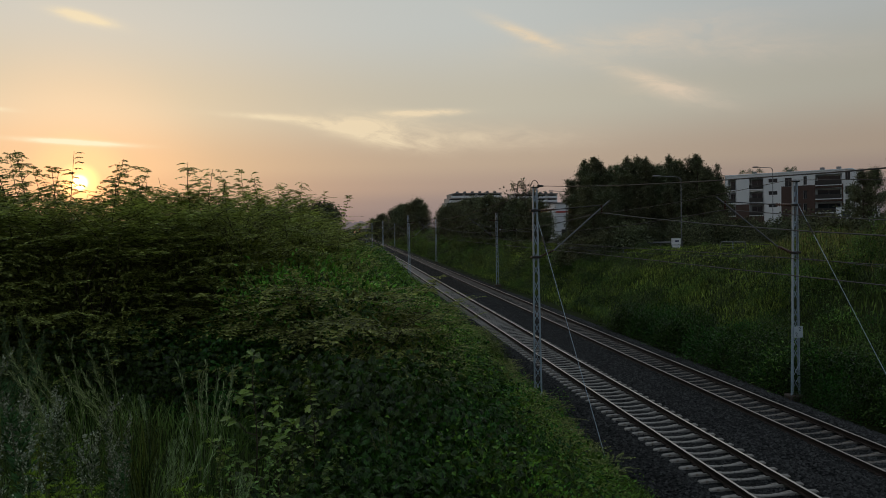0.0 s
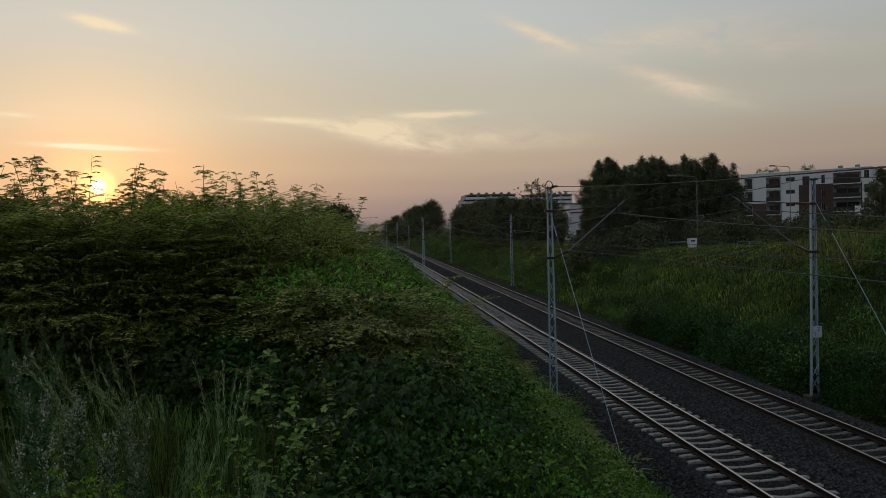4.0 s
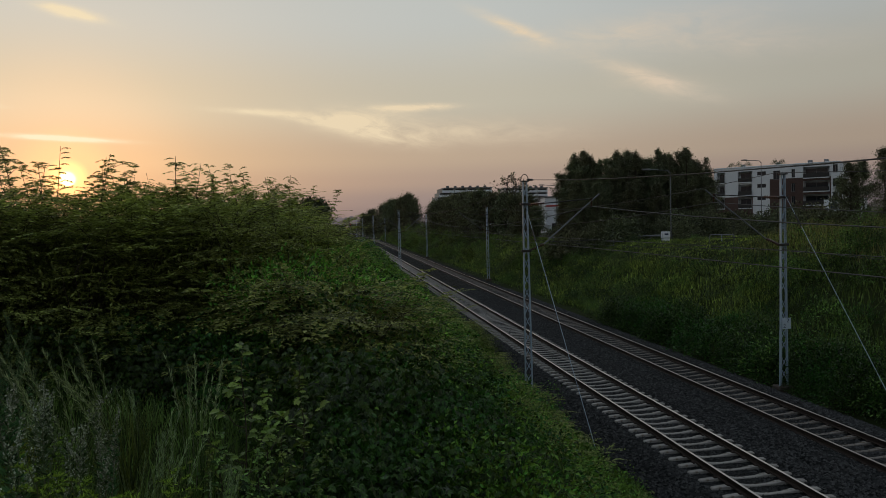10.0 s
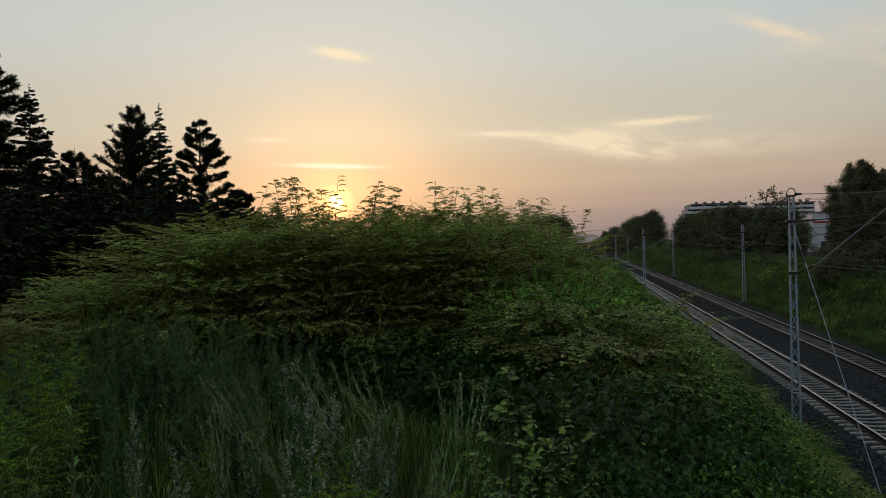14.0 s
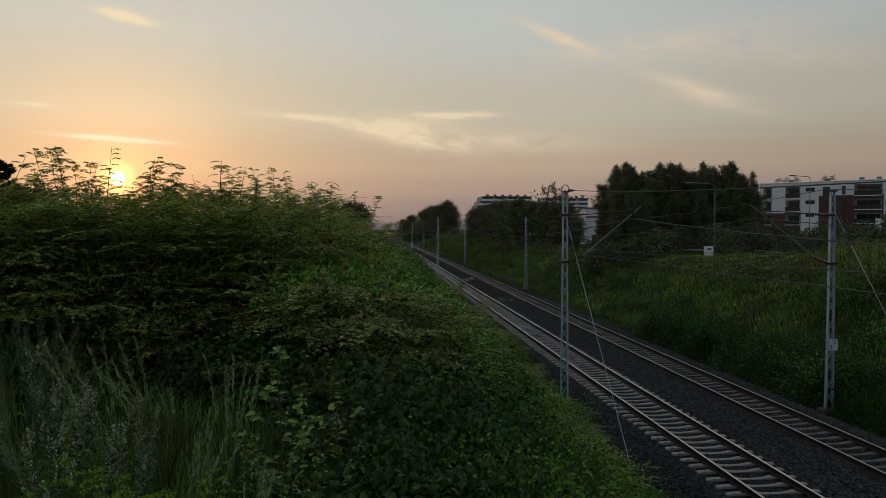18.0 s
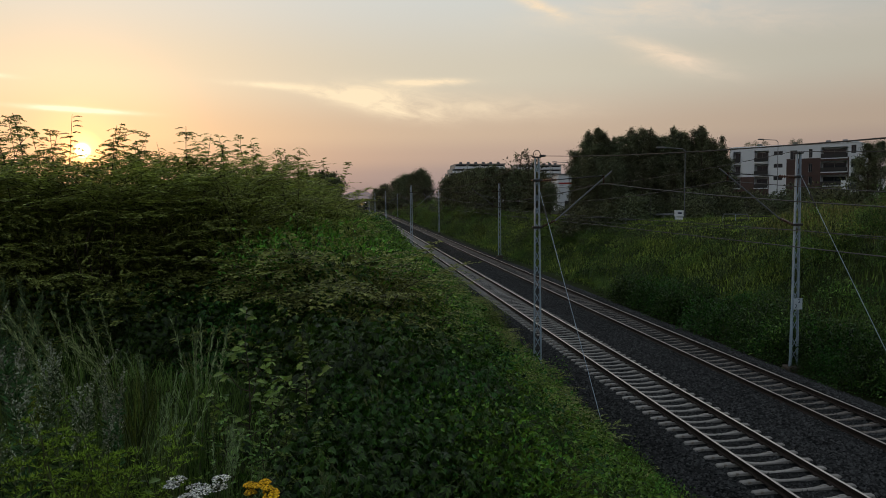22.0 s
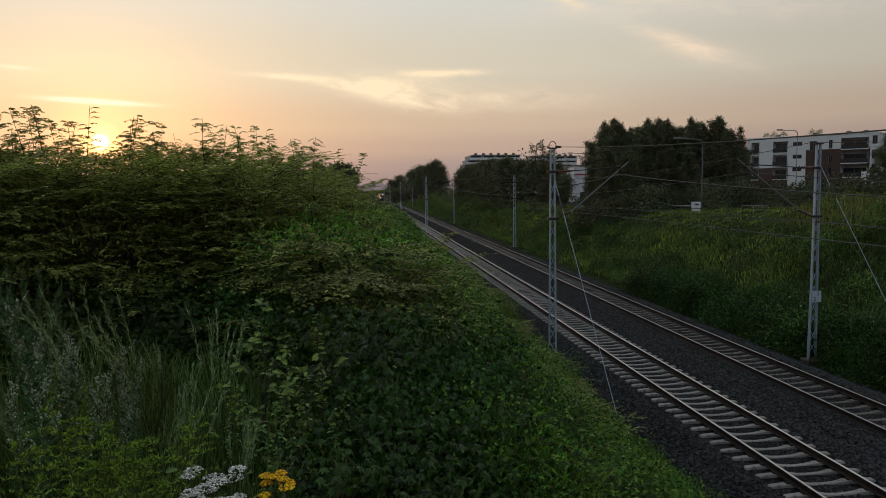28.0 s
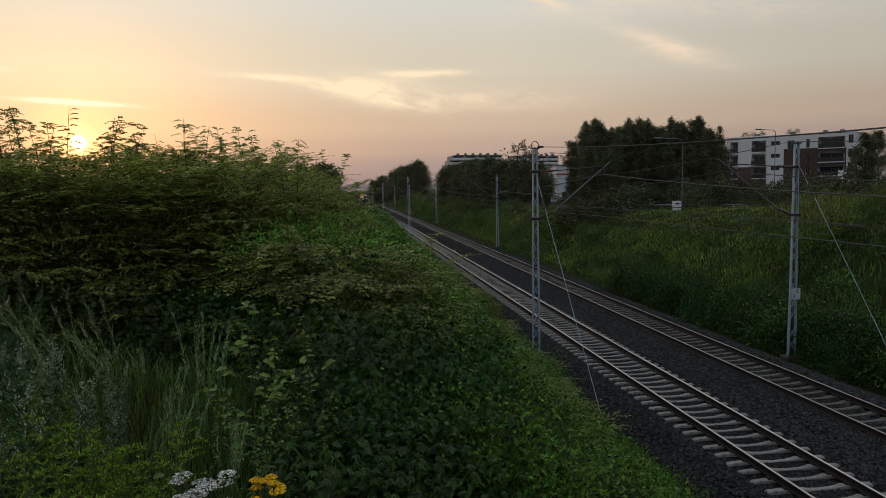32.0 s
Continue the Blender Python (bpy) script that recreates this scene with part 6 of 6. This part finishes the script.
def umbel(seed, height, heads, material, label, name, bead=0.0042, head_r=0.036, spread=0.16):
    """Stalks that branch at the top into flat heads of small flowers; every head is a part."""
    rng = np.random.default_rng(seed)
    t = empty(name, label, "flower", "flowers at the edge")
    st = []
    for k in range(heads):
        a, r = rng.uniform(0, 2 * np.pi), spread * math.sqrt(rng.random())
        top = np.array([r * math.cos(a), r * math.sin(a), height * rng.uniform(0.90, 1.03)])
        u = np.linspace(0, 1, 5)[:, None]
        root = np.array([0.25 * top[0], 0.25 * top[1], 0])
        l = root + (top - root) * u
        l[:, :2] = root[:2] + (top - root)[:2] * u ** 2
        st.append(tube(l, 0.0022, 4))
        n = 88
        b, q = rng.uniform(0, 2 * np.pi, n), np.sqrt(rng.random(n))
        R = head_r * rng.uniform(0.7, 1.15)
        c = top + np.stack([q * R * np.cos(b), q * R * np.sin(b), -0.25 * R * q * q + rng.normal(0, 0.0015, n)], 1)
        for j in range(0, n, 4):
            st.append(tube([top - [0, 0, 0.03], c[j]], 0.0009, 3))
        ang = np.arange(6) * np.pi / 3
        ring = np.stack([np.cos(ang), np.sin(ang), np.zeros(6)], 1) * bead
        v = np.concatenate([c[:, None] + ring[None], (c + [0, 0, bead * 0.7])[:, None], (c - [0, 0, bead * 0.8])[:, None]], 1).reshape(-1, 3)
        i = np.arange(n)[:, None] * 8
        f = np.concatenate([i + [[j, (j + 1) % 6, 6]] for j in range(6)] + [i + [[(j + 1) % 6, j, 7]] for j in range(6)], 1).reshape(-1, 3)
        mesh_part("flower_head", v, f, material, t)
    m = 120
    z = rng.random(m) * height * 0.8
    a = rng.uniform(0, 2 * np.pi, m)
    p = np.stack([rng.normal(0, 0.04, m), rng.normal(0, 0.04, m), z], 1)
    mesh_part("stalk", *joined(st), STALK, t)
    mesh_part("foliage", *compound_leaves(rng, p, np.stack([np.cos(a), np.sin(a), 0.6 + 0 * a], 1), rng.uniform(0.07, 0.12, m), 7, 0.018, 0.3, 0.2), GOLDENROD, t)
    return t


def stand(ob, az, d, s=1.0, rz=0.0):
    x, y = polar(az, d)
    ob.matrix_basis = pose(x, y, float(ground_z(x, y)) - 0.02, 0, 0, rz)
    ob.scale = (s, s, s)
    return ob


def plant_edge():
    rng = random.Random(51)
    mug = [mugwort(500 + k, 1.35, 4, False) for k in range(4)]
    pl = []
    for i in range(58):
        az = -44 + 21 * rng.random() ** 1.1
        d = 4.4 + 4.0 * rng.random() ** 0.8
        pl.append((*polar(az, d), rng.uniform(0.72, 0.98)))
    scatter(mug, pl, rng)
    silvery = [mugwort(510 + k, 1.35, 3) for k in range(4)]
    scatter(silvery, [(*polar(a, d), s) for a, d, s in ((-23.6, 3.8, 1.0), (-22.4, 4.1, 0.84), (-21.0, 3.8, 0.80), (-19.5, 3.8, 0.78), (-18.2, 3.7, 0.70), (-24.8, 3.6, 0.9), (-20.2, 3.5, 0.72), (-33.0, 3.9, 0.8), (-30.5, 3.7, 0.7), (-28.0, 4.2, 0.8), (-36.5, 4.2, 0.8))], rng)
    gold = [goldenrod(520 + k) for k in range(3)]
    pl = [(*polar(-33 + 14 * rng.random(), 2.6 + 2.0 * rng.random()), rng.uniform(0.65, 0.95)) for i in range(9)]
    pl += [(*polar(a, d), s) for a, d, s in ((-21.0, 2.9, 1.25), (-19.2, 2.9, 1.2), (-17.4, 2.9, 1.0))]
    pl += [(*polar(-54 + 13 * rng.random(), 4.6 + 2.6 * rng.random()), rng.uniform(1.1, 1.4)) for i in range(30)]
    scatter(gold, pl, rng)
    herb = [willowherb(540 + k) for k in range(3)]
    scatter(herb, [(*polar(a, d), s) for a, d, s in ((-41.1, 2.6, 1.28), (-38.6, 2.6, 1.12), (-35.5, 2.6, 1.18), (-43.0, 2.8, 1.1), (-40.0, 2.9, 1.0), (-37.2, 2.9, 1.0), (-42.2, 2.5, 0.95), (-32.6, 3.0, 0.9))] + [(*polar(-48 + 14 * rng.random(), 2.6 + 1.2 * rng.random()), rng.uniform(0.6, 0.85)) for i in range(12)], rng)
    tus = [tall_grass(560 + k) for k in range(4)]
    pl = [(*polar(a, d), s) for a, d, s in ((-16.4, 4.3, 0.90), (-11.8, 4.3, 0.82), (-20.2, 4.3, 0.95), (-14.4, 3.6, 0.62), (-10.0, 3.4, 0.5), (-26, 4.8, 0.95), (-30, 4.4, 0.8), (-8, 3.2, 0.45), (-2.5, 3.3, 0.45), (2.5, 4.4, 0.5))]
    pl += [(*polar(-50 + 40 * rng.random(), 2.6 + 4 * rng.random()), rng.uniform(0.4, 0.65)) for i in range(22)]
    scatter(tus, pl, rng)
    oak = [sapling(580 + k) for k in range(4)]
    for k, (a, d, s) in enumerate(((-8.0, 4.1, 1.0), (-3.5, 4.1, 0.88), (-6.2, 4.3, 0.74), (-5.0, 3.8, 0.6), (-9.8, 4.0, 0.56), (-1.6, 4.0, 0.58), (-2.6, 3.7, 0.5), (-10.8, 4.3, 0.5), (-0.4, 4.2, 0.45), (-7.0, 3.7, 0.55))):
        stand(oak[k] if k < 4 else copy_thing(oak[k % 4], pose(0, 0, 0)), a, d, s, rng.uniform(0, 360))
    for k, (a, d, h, n) in enumerate(((-13.4, 2.6, 0.70, 11), (-11.7, 2.65, 0.71, 10), (-14.2, 2.5, 0.60, 6), (-10.6, 2.5, 0.62, 5), (-22.6, 2.5, 0.84, 5), (-21.2, 2.5, 0.80, 4), (-24.0, 2.5, 0.80, 4))):
        stand(umbel(600 + k, h, n, YARROW, "white flat-topped yarrow in flower", "yarrow"), a, d)
    stand(umbel(620, 0.655, 9, TANSY, "bright yellow tansy in flower", "tansy", 0.0065, 0.026, 0.08), -7.2, 2.6)
    stand(umbel(621, 0.60, 2, TANSY, "bright yellow tansy in flower", "tansy", 0.0075, 0.02), -9.3, 2.6)
    stand(sapling(640, 0.5, 4, 26, 0.06), -15.0, 3.2)


plant_edge()


# ---- the road, its furniture and the houses beyond ----
def facade(name, u1, v1, holes, thick, material, parent, u0=0.0, v0=0.0):
    """A wall in the plane x-z, with real openings through it."""
    us = sorted({u0, u1, *[h[0] for h in holes], *[h[2] for h in holes]})
    vs = sorted({v0, v1, *[h[1] for h in holes], *[h[3] for h in holes]})
    bm = bmesh.new()
    for a, b in zip(us[:-1], us[1:]):
        for c, d in zip(vs[:-1], vs[1:]):
            m, n = (a + b) / 2, (c + d) / 2
            if any(h[0] < m < h[2] and h[1] < n < h[3] for h in holes):
                continue
            box(bm, a, 0, c, b, thick, d)
    bmesh.ops.remove_doubles(bm, verts=bm.verts, dist=0.001)
    return part(name, bm, material, parent)


def window(parent, u0, v0, u1, v1, y=0.12):
    w = part("window", cube(u0, y, v0, u1, y + 0.06, v1), GREY, parent, "dark framed window")
    mid = (u0 + u1) / 2
    for a, b in ((u0 + 0.06, mid - 0.03), (mid + 0.03, u1 - 0.06)):
        part("pane", cube(a, y - 0.012, v0 + 0.06, b, y - 0.004, v1 - 0.06), GLASS, w)


def balcony(parent, u0, u1, v, depth=1.1, out=0.0):
    b = part("balcony", cube(u0, -out, v - 0.16, u1, depth, v), PLASTER, parent, "balcony with a dark railing")
    part("railing", cube(u0 + 0.03, -out - 0.03, v + 0.05, u1 - 0.03, -out + 0.02, v + 0.9, bev=0.01), DARK_STEEL, b)


def apartment_house():
    x0, y0 = polar(29.6, 168)
    x1, y1 = polar(37.9, 163)
    turn = math.degrees(math.atan2(y1 - y0, x1 - x0))
    width = math.hypot(x1 - x0, y1 - y0)
    base = 2.6
    t = empty("apartment_house", "modern white and brown four-storey apartment house with balconies", "house", m=pose(x0, y0, base, 0, 0, turn))
    k = width / 222.0
    top = 16.45 - base

    def u(px):
        return (px - 1290) * k

    def v(py):
        return top - (py - 243) * k * 1.06

    holes, wins, logs = [], [], []
    for y in (252, 274.5, 297):
        wins.append((1371, y, 1387, y + 7))
    for y in (251, 276, 299):
        wins.append((1432, y, 1438, y + 15))
    for y in (247, 271, 294):
        wins.append((1501, y, 1509, y + 14))
    wins.append((1400, 252, 1412, 268))
    for y in (250, 274, 298):
        logs.append((1296, y, 1311, y + 20)), logs.append((1336, y, 1362, y + 20))
    for y in (249, 273, 297):
        logs.append((1452, y, 1496, y + 19))
    for a, b, c, d in wins + logs:
        holes.append((u(a), v(d), u(c), v(b)))
    facade("wall", width, top, holes, 0.35, PLASTER, t)
    for a, b, c, d in wins:
        window(t, u(a), v(d), u(c), v(b))
    for a, b, c, d in logs:
        part("recess", cube(u(a) - 0.05, 1.45, v(d), u(c) + 0.05, 1.6, v(b) + 0.1), PLASTER, t)
        window(t, u(a) + 0.25, v(d) + 0.1, u(c) - 0.5, v(b) - 0.35, 1.3)
        balcony(t, u(a) + 0.01, u(c) - 0.01, v(d) + 0.02, 1.4, 0.25)
    # brown cladding, proud of the white wall, with the same openings
    for a, b, c in ((1394, 267, 1498), (1285.5, 297, 1363)):
        hs = [h for h in holes if h[2] > u(a) and h[0] < u(c) and h[1] < v(b)]
        hs = [(max(h[0], u(a)), max(h[1], 0.0), min(h[2], u(c)), min(h[3], v(b))) for h in hs]
        cl = facade("cladding", u(c), v(b), hs, 0.06, BRICKWORK, t, u(a), 0.0)
        cl.location = (0, -0.063, 0)
        tagged(cl, "brown brick cladding")
    part("body", cube(0.02, 1.7, 0, width - 0.02, 14, top - 0.4), PLASTER, t)
    for a, b in ((0.0, 0.36), (width - 0.36, width)):
        part("side_wall", cube(a, 0.352, 0, b, 14, top), PLASTER, t)
    part("roof", cube(-0.08, -0.1, top + 0.002, width + 0.08, 14.1, top + 0.20, bev=0.03), PLASTER, t)
    for px in (1330, 1395, 1452, 1480):
        part("chimney", cube(u(px), 5, top + 0.28, u(px) + 0.8, 6, top + 1.0, bev=0.03), GREY, t)
    # roof-garden bushes
    for i, px in enumerate((1318, 1332, 1349, 1399, 1411)):
        b = mound(700 + i, 0.8, 1.0, 160, 0.22, BIRCH, "small bush on the roof terrace", name="roof_bush")
        w = t.matrix_basis @ Vector((u(px), 2.5, top + 0.27))
        b.location = w


apartment_house()


def slab_block(az0, az1, d, el, storeys, label, steps=0):
    x0, y0 = polar(az0, d)
    x1, y1 = polar(az1, d * 1.02)
    turn = math.degrees(math.atan2(y1 - y0, x1 - x0))
    width = math.hypot(x1 - x0, y1 - y0)
    z0 = 3.0
    top = 6.67 + d * math.tan(radians(el)) - z0
    t = empty("apartment_block", label, "apartment block", "far apartment blocks", pose(x0, y0, z0, 0, 0, turn))
    h = top / storeys
    for s in range(storeys):
        a = steps * max(0, s - storeys + 4) * width * 0.045
        f = part("storey", cube(a, 0, s * h, width, 14, (s + 1) * h - 0.02), FAR_WALL, t)
        n = max(3, int((width - a) / 7))
        w = (width - a) / n
        for i in range(n):
            part("parapet", cube(a + i * w + 0.25, -1.1, s * h + 0.0, a + (i + 1) * w - 0.25, -0.02, s * h + h * 0.55), PLASTER, f)
            part("window", cube(a + i * w + 0.8, -0.06, s * h + h * 0.57, a + (i + 1) * w - 0.8, -0.004, s * h + h * 0.9), GLASS, f)
    part("roof", cube(steps * 4 * width * 0.045, -0.6, top, width + 0.4, 14.4, top + 0.5), GREY, t)
    for i in range(6):
        u = width * (0.25 + 0.13 * i)
        part("roof_vent", cube(u, 4, top + 0.5, u + 1.4, 6, top + 1.7, bev=0.05), GREY, t)


slab_block(7.9, 12.6, 430, 2.62, 9, "long pale terraced apartment block with banded balconies", 1)
slab_block(13.6, 17.05, 440, 2.45, 9, "pale high apartment block with banded balconies", 0)


def small_hall():
    x0, y0 = polar(16.85, 150)
    t = empty("low_hall", "small white hall with a red stripe under its roof", "building", m=pose(x0, y0, 3.0, 0, 0, -10))
    part("wall", cube(0, 0, 0, 4.2, 12, 8.0), PLASTER, t)
    part("stripe", cube(0.15, -0.06, 6.1, 4.05, -0.003, 6.4), RED_PAINT, t, "red painted stripe")
    bm = bmesh.new()
    box(bm, -0.2, -0.2, 8.0, 4.4, 12.2, 8.25, bev=0.05)
    part("roof", bm, GREY, t)
    part("door", cube(1.3, -0.05, 0.0, 2.9, -0.003, 2.6), DARK_STEEL, t)
    x0, y0 = polar(36.9, 120)
    s = empty("billboard", "small white sign board on two posts", "sign", m=pose(x0, y0, float(ground_z(x0, y0)), 0, 0, -35))
    part("board", cube(0, 0, 2.9, 5.6, 0.12, 5.2, bev=0.02), PLASTER, s)
    part("emblem", rod(bmesh.new(), (1.4, -0.004, 4.2), (1.4, -0.03, 4.2), 0.55, sides=18), INK, s)
    part("bar", cube(2.3, -0.02, 4.0, 4.9, -0.003, 4.35), INK, s)
    for u in (0.6, 4.8):
        part("post", rod(bmesh.new(), (u, 0.06, 0), (u, 0.06, 3.0), 0.07), STEEL, s)


small_hall()


def build_road():
    """A road along the crest, with its barrier and a footpath railing."""
    ys = np.arange(-20, 260, 4.0)
    v, f = [], []
    for y in ys:
        c = 37 + 0.10 * max(0, 60 - y) + 0.02 * y
        for dx in (-3.2, 3.2):
            v.append((c + dx, y, float(max(ground_z(c - 3.2, y), ground_z(c + 3.2, y), ground_z(c, y))) + 0.12))
    for i in range(len(ys) - 1):
        f.append((2 * i, 2 * i + 1, 2 * i + 3, 2 * i + 2))
    r = mesh_part("road", v, f, ASPHALT)
    tagged(r, "dark asphalt road along the top of the cutting", "road", kind="structure")
    b = empty("crash_barrier", "grey steel crash barrier along the road", "barrier")
    x0, y0 = polar(17.0, 104)
    x1, y1 = polar(26.5, 74)
    za, zb = float(ground_z(x0, y0)), float(ground_z(x1, y1))
    n = 16
    for i in range(n + 1):
        u = i / n
        x, y = x0 + (x1 - x0) * u, y0 + (y1 - y0) * u
        z = za + (zb - za) * u
        part("post", cube(x - 0.05, y - 0.05, z - 0.4, x + 0.05, y + 0.05, z + 0.62), LAMP_POST, b)
        if i < n:
            xx, yy = x0 + (x1 - x0) * (u + 1 / n), y0 + (y1 - y0) * (u + 1 / n)
            zz = za + (zb - za) * (u + 1 / n)
            mesh_part("beam", *tube([(x, y - 0.06, z + 0.58), (xx, yy - 0.06, zz + 0.58)], 0.11, 6), LAMP_POST, b)
    for az0, az1, el in ((29.2, 31.0, -1.55), (21.2, 23.0, -1.95)):
        d = min(np.arange(35, 100, 0.5), key=lambda q: abs(float(ground_z(*polar(az0, q))) + 0.75 - 6.67 - q * math.tan(radians(el))))
        x0, y0 = polar(az0, d)
        x1, y1 = polar(az1, d - 1)
        top = 6.67 + d * math.tan(radians(el))
        z = min(float(ground_z(x0, y0)), float(ground_z(x1, y1))) - 0.1
        t = empty("tube_railing", "bent pale tube railing on the slope", "railing", "railings")
        pts = [(x0, y0, z), (x0, y0, top - 0.25), (x0 + 0.12, y0, top), (x1 - 0.12, y1, top), (x1, y1, top - 0.25), (x1, y1, z)]
        mesh_part("tube", *tube(pts, 0.035, 8), LAMP_POST, t, smooth=True)
        mx, my = (x0 + x1) / 2, (y0 + y1) / 2
        part("post", rod(bmesh.new(), (mx, my, z), (mx, my, top), 0.035), STEEL, t)


build_road()


def street_lamp(az, d, el, arm=2.2):
    x, y = polar(az, d)
    z = float(ground_z(x, y))
    h = 6.67 + d * math.tan(radians(el)) - z
    t = empty("street_lamp", "tall grey street lamp with a curved arm", "street lamp", "street lamps", pose(x, y, z - 0.1))
    part("post", rod(bmesh.new(), (0, 0, 0), (0, 0, h), 0.065, 0.04), LAMP_POST, t)
    mesh_part("arm", *tube([(0, 0, h - 0.05), (-0.3, 0, h + 0.22), (-arm, 0, h + 0.32)], 0.045, 6), LAMP_POST, t, smooth=True)
    part("lamp_head", cube(-arm - 0.75, -0.15, h + 0.26, -arm + 0.05, 0.15, h + 0.42, bev=0.05), GREY, t)


for az, d, el in ((26.45, 74, 3.35), (32.85, 108, 3.75), (17.75, 118, 2.55)):
    street_lamp(az, d, el)


def road_sign():
    x, y = polar(26.05, 71)
    z = 6.67 + 71 * math.tan(radians(-1.85))
    t = empty("road_sign", "white board on short legs with a dark mark", "sign", m=pose(x, y, z - 0.3, 0, 0, -24))
    part("board", cube(-0.42, 0, 0.45, 0.42, 0.05, 1.05, bev=0.01), PLASTER, t)
    part("mark", cube(-0.1, -0.012, 0.72, 0.25, -0.003, 0.86), INK, t)
    for u in (-0.3, 0.3):
        part("leg", rod(bmesh.new(), (u, 0.03, -0.3), (u, 0.03, 0.5), 0.03), STEEL, t)
    part("base_board", cube(-0.38, 0.004, 0.1, 0.38, 0.04, 0.38, bev=0.01), PLASTER, t)


road_sign()


def flying_insect():
    t = empty("flying_insect", "small dark flying insect with clear wings", "insect")
    body = bmesh.new()
    for y, r in ((-0.0045, 0.0016), (-0.001, 0.0018), (0.0035, 0.0012)):
        s = bmesh.ops.create_icosphere(body, subdivisions=1, radius=r)
        bmesh.ops.scale(body, vec=(1, 1.7, 1), verts=s["verts"])
        bmesh.ops.translate(body, vec=(0, y, 0), verts=s["verts"])
    part("body", body, DARK_STEEL, t)
    for s in (-1, 1):
        v = [(0, 0.001, 0.001), (s * 0.005, 0.003, 0.003), (s * 0.0075, 0.0, 0.004), (s * 0.004, -0.0025, 0.0025)]
        mesh_part("wing", v, [(0, 1, 2, 3)], GREY, t)
    return t


insect = flying_insect()


def motions():
    walk(train, [(t, pose(TRACKS[0], y, 0)) for t, y in ((0, 690), (10, 588), (17, 508), (23, 441), (26, 415), (29, 400), (32, 385))])
    # the insect starts from a weed, crosses the view and settles on the slope
    z = float(ground_z(-3.0, 0.6)) + 0.02
    path = [(0, -3.0, 0.6, z), (5.0, -3.0, 0.6, z)]
    for t, az, el in ((5.6, -30, 22), (5.7, -20, 18.6), (5.8, -13.2, 15.4), (5.9, -6.98, 12.53), (6.0, -1.86, 10.81), (6.1, 2.72, 9.74), (6.2, 6.78, 8.86), (6.3, 10.5, 7.9), (6.5, 17.4, 4.5), (6.8, 24, -8), (7.2, 28, -22)):
        x, y = polar(az, 3.2)
        path.append((t, x, y, 6.67 + 3.2 * math.tan(radians(el))))
    x, y = polar(34, 3.4)
    path += [(8.0, x, y, float(ground_z(x, y)) + 0.02), (32, x, y, float(ground_z(x, y)) + 0.02)]
    walk(insect, [(t, pose(x, y, z, 0, 0, -80)) for t, x, y, z in path])


motions()
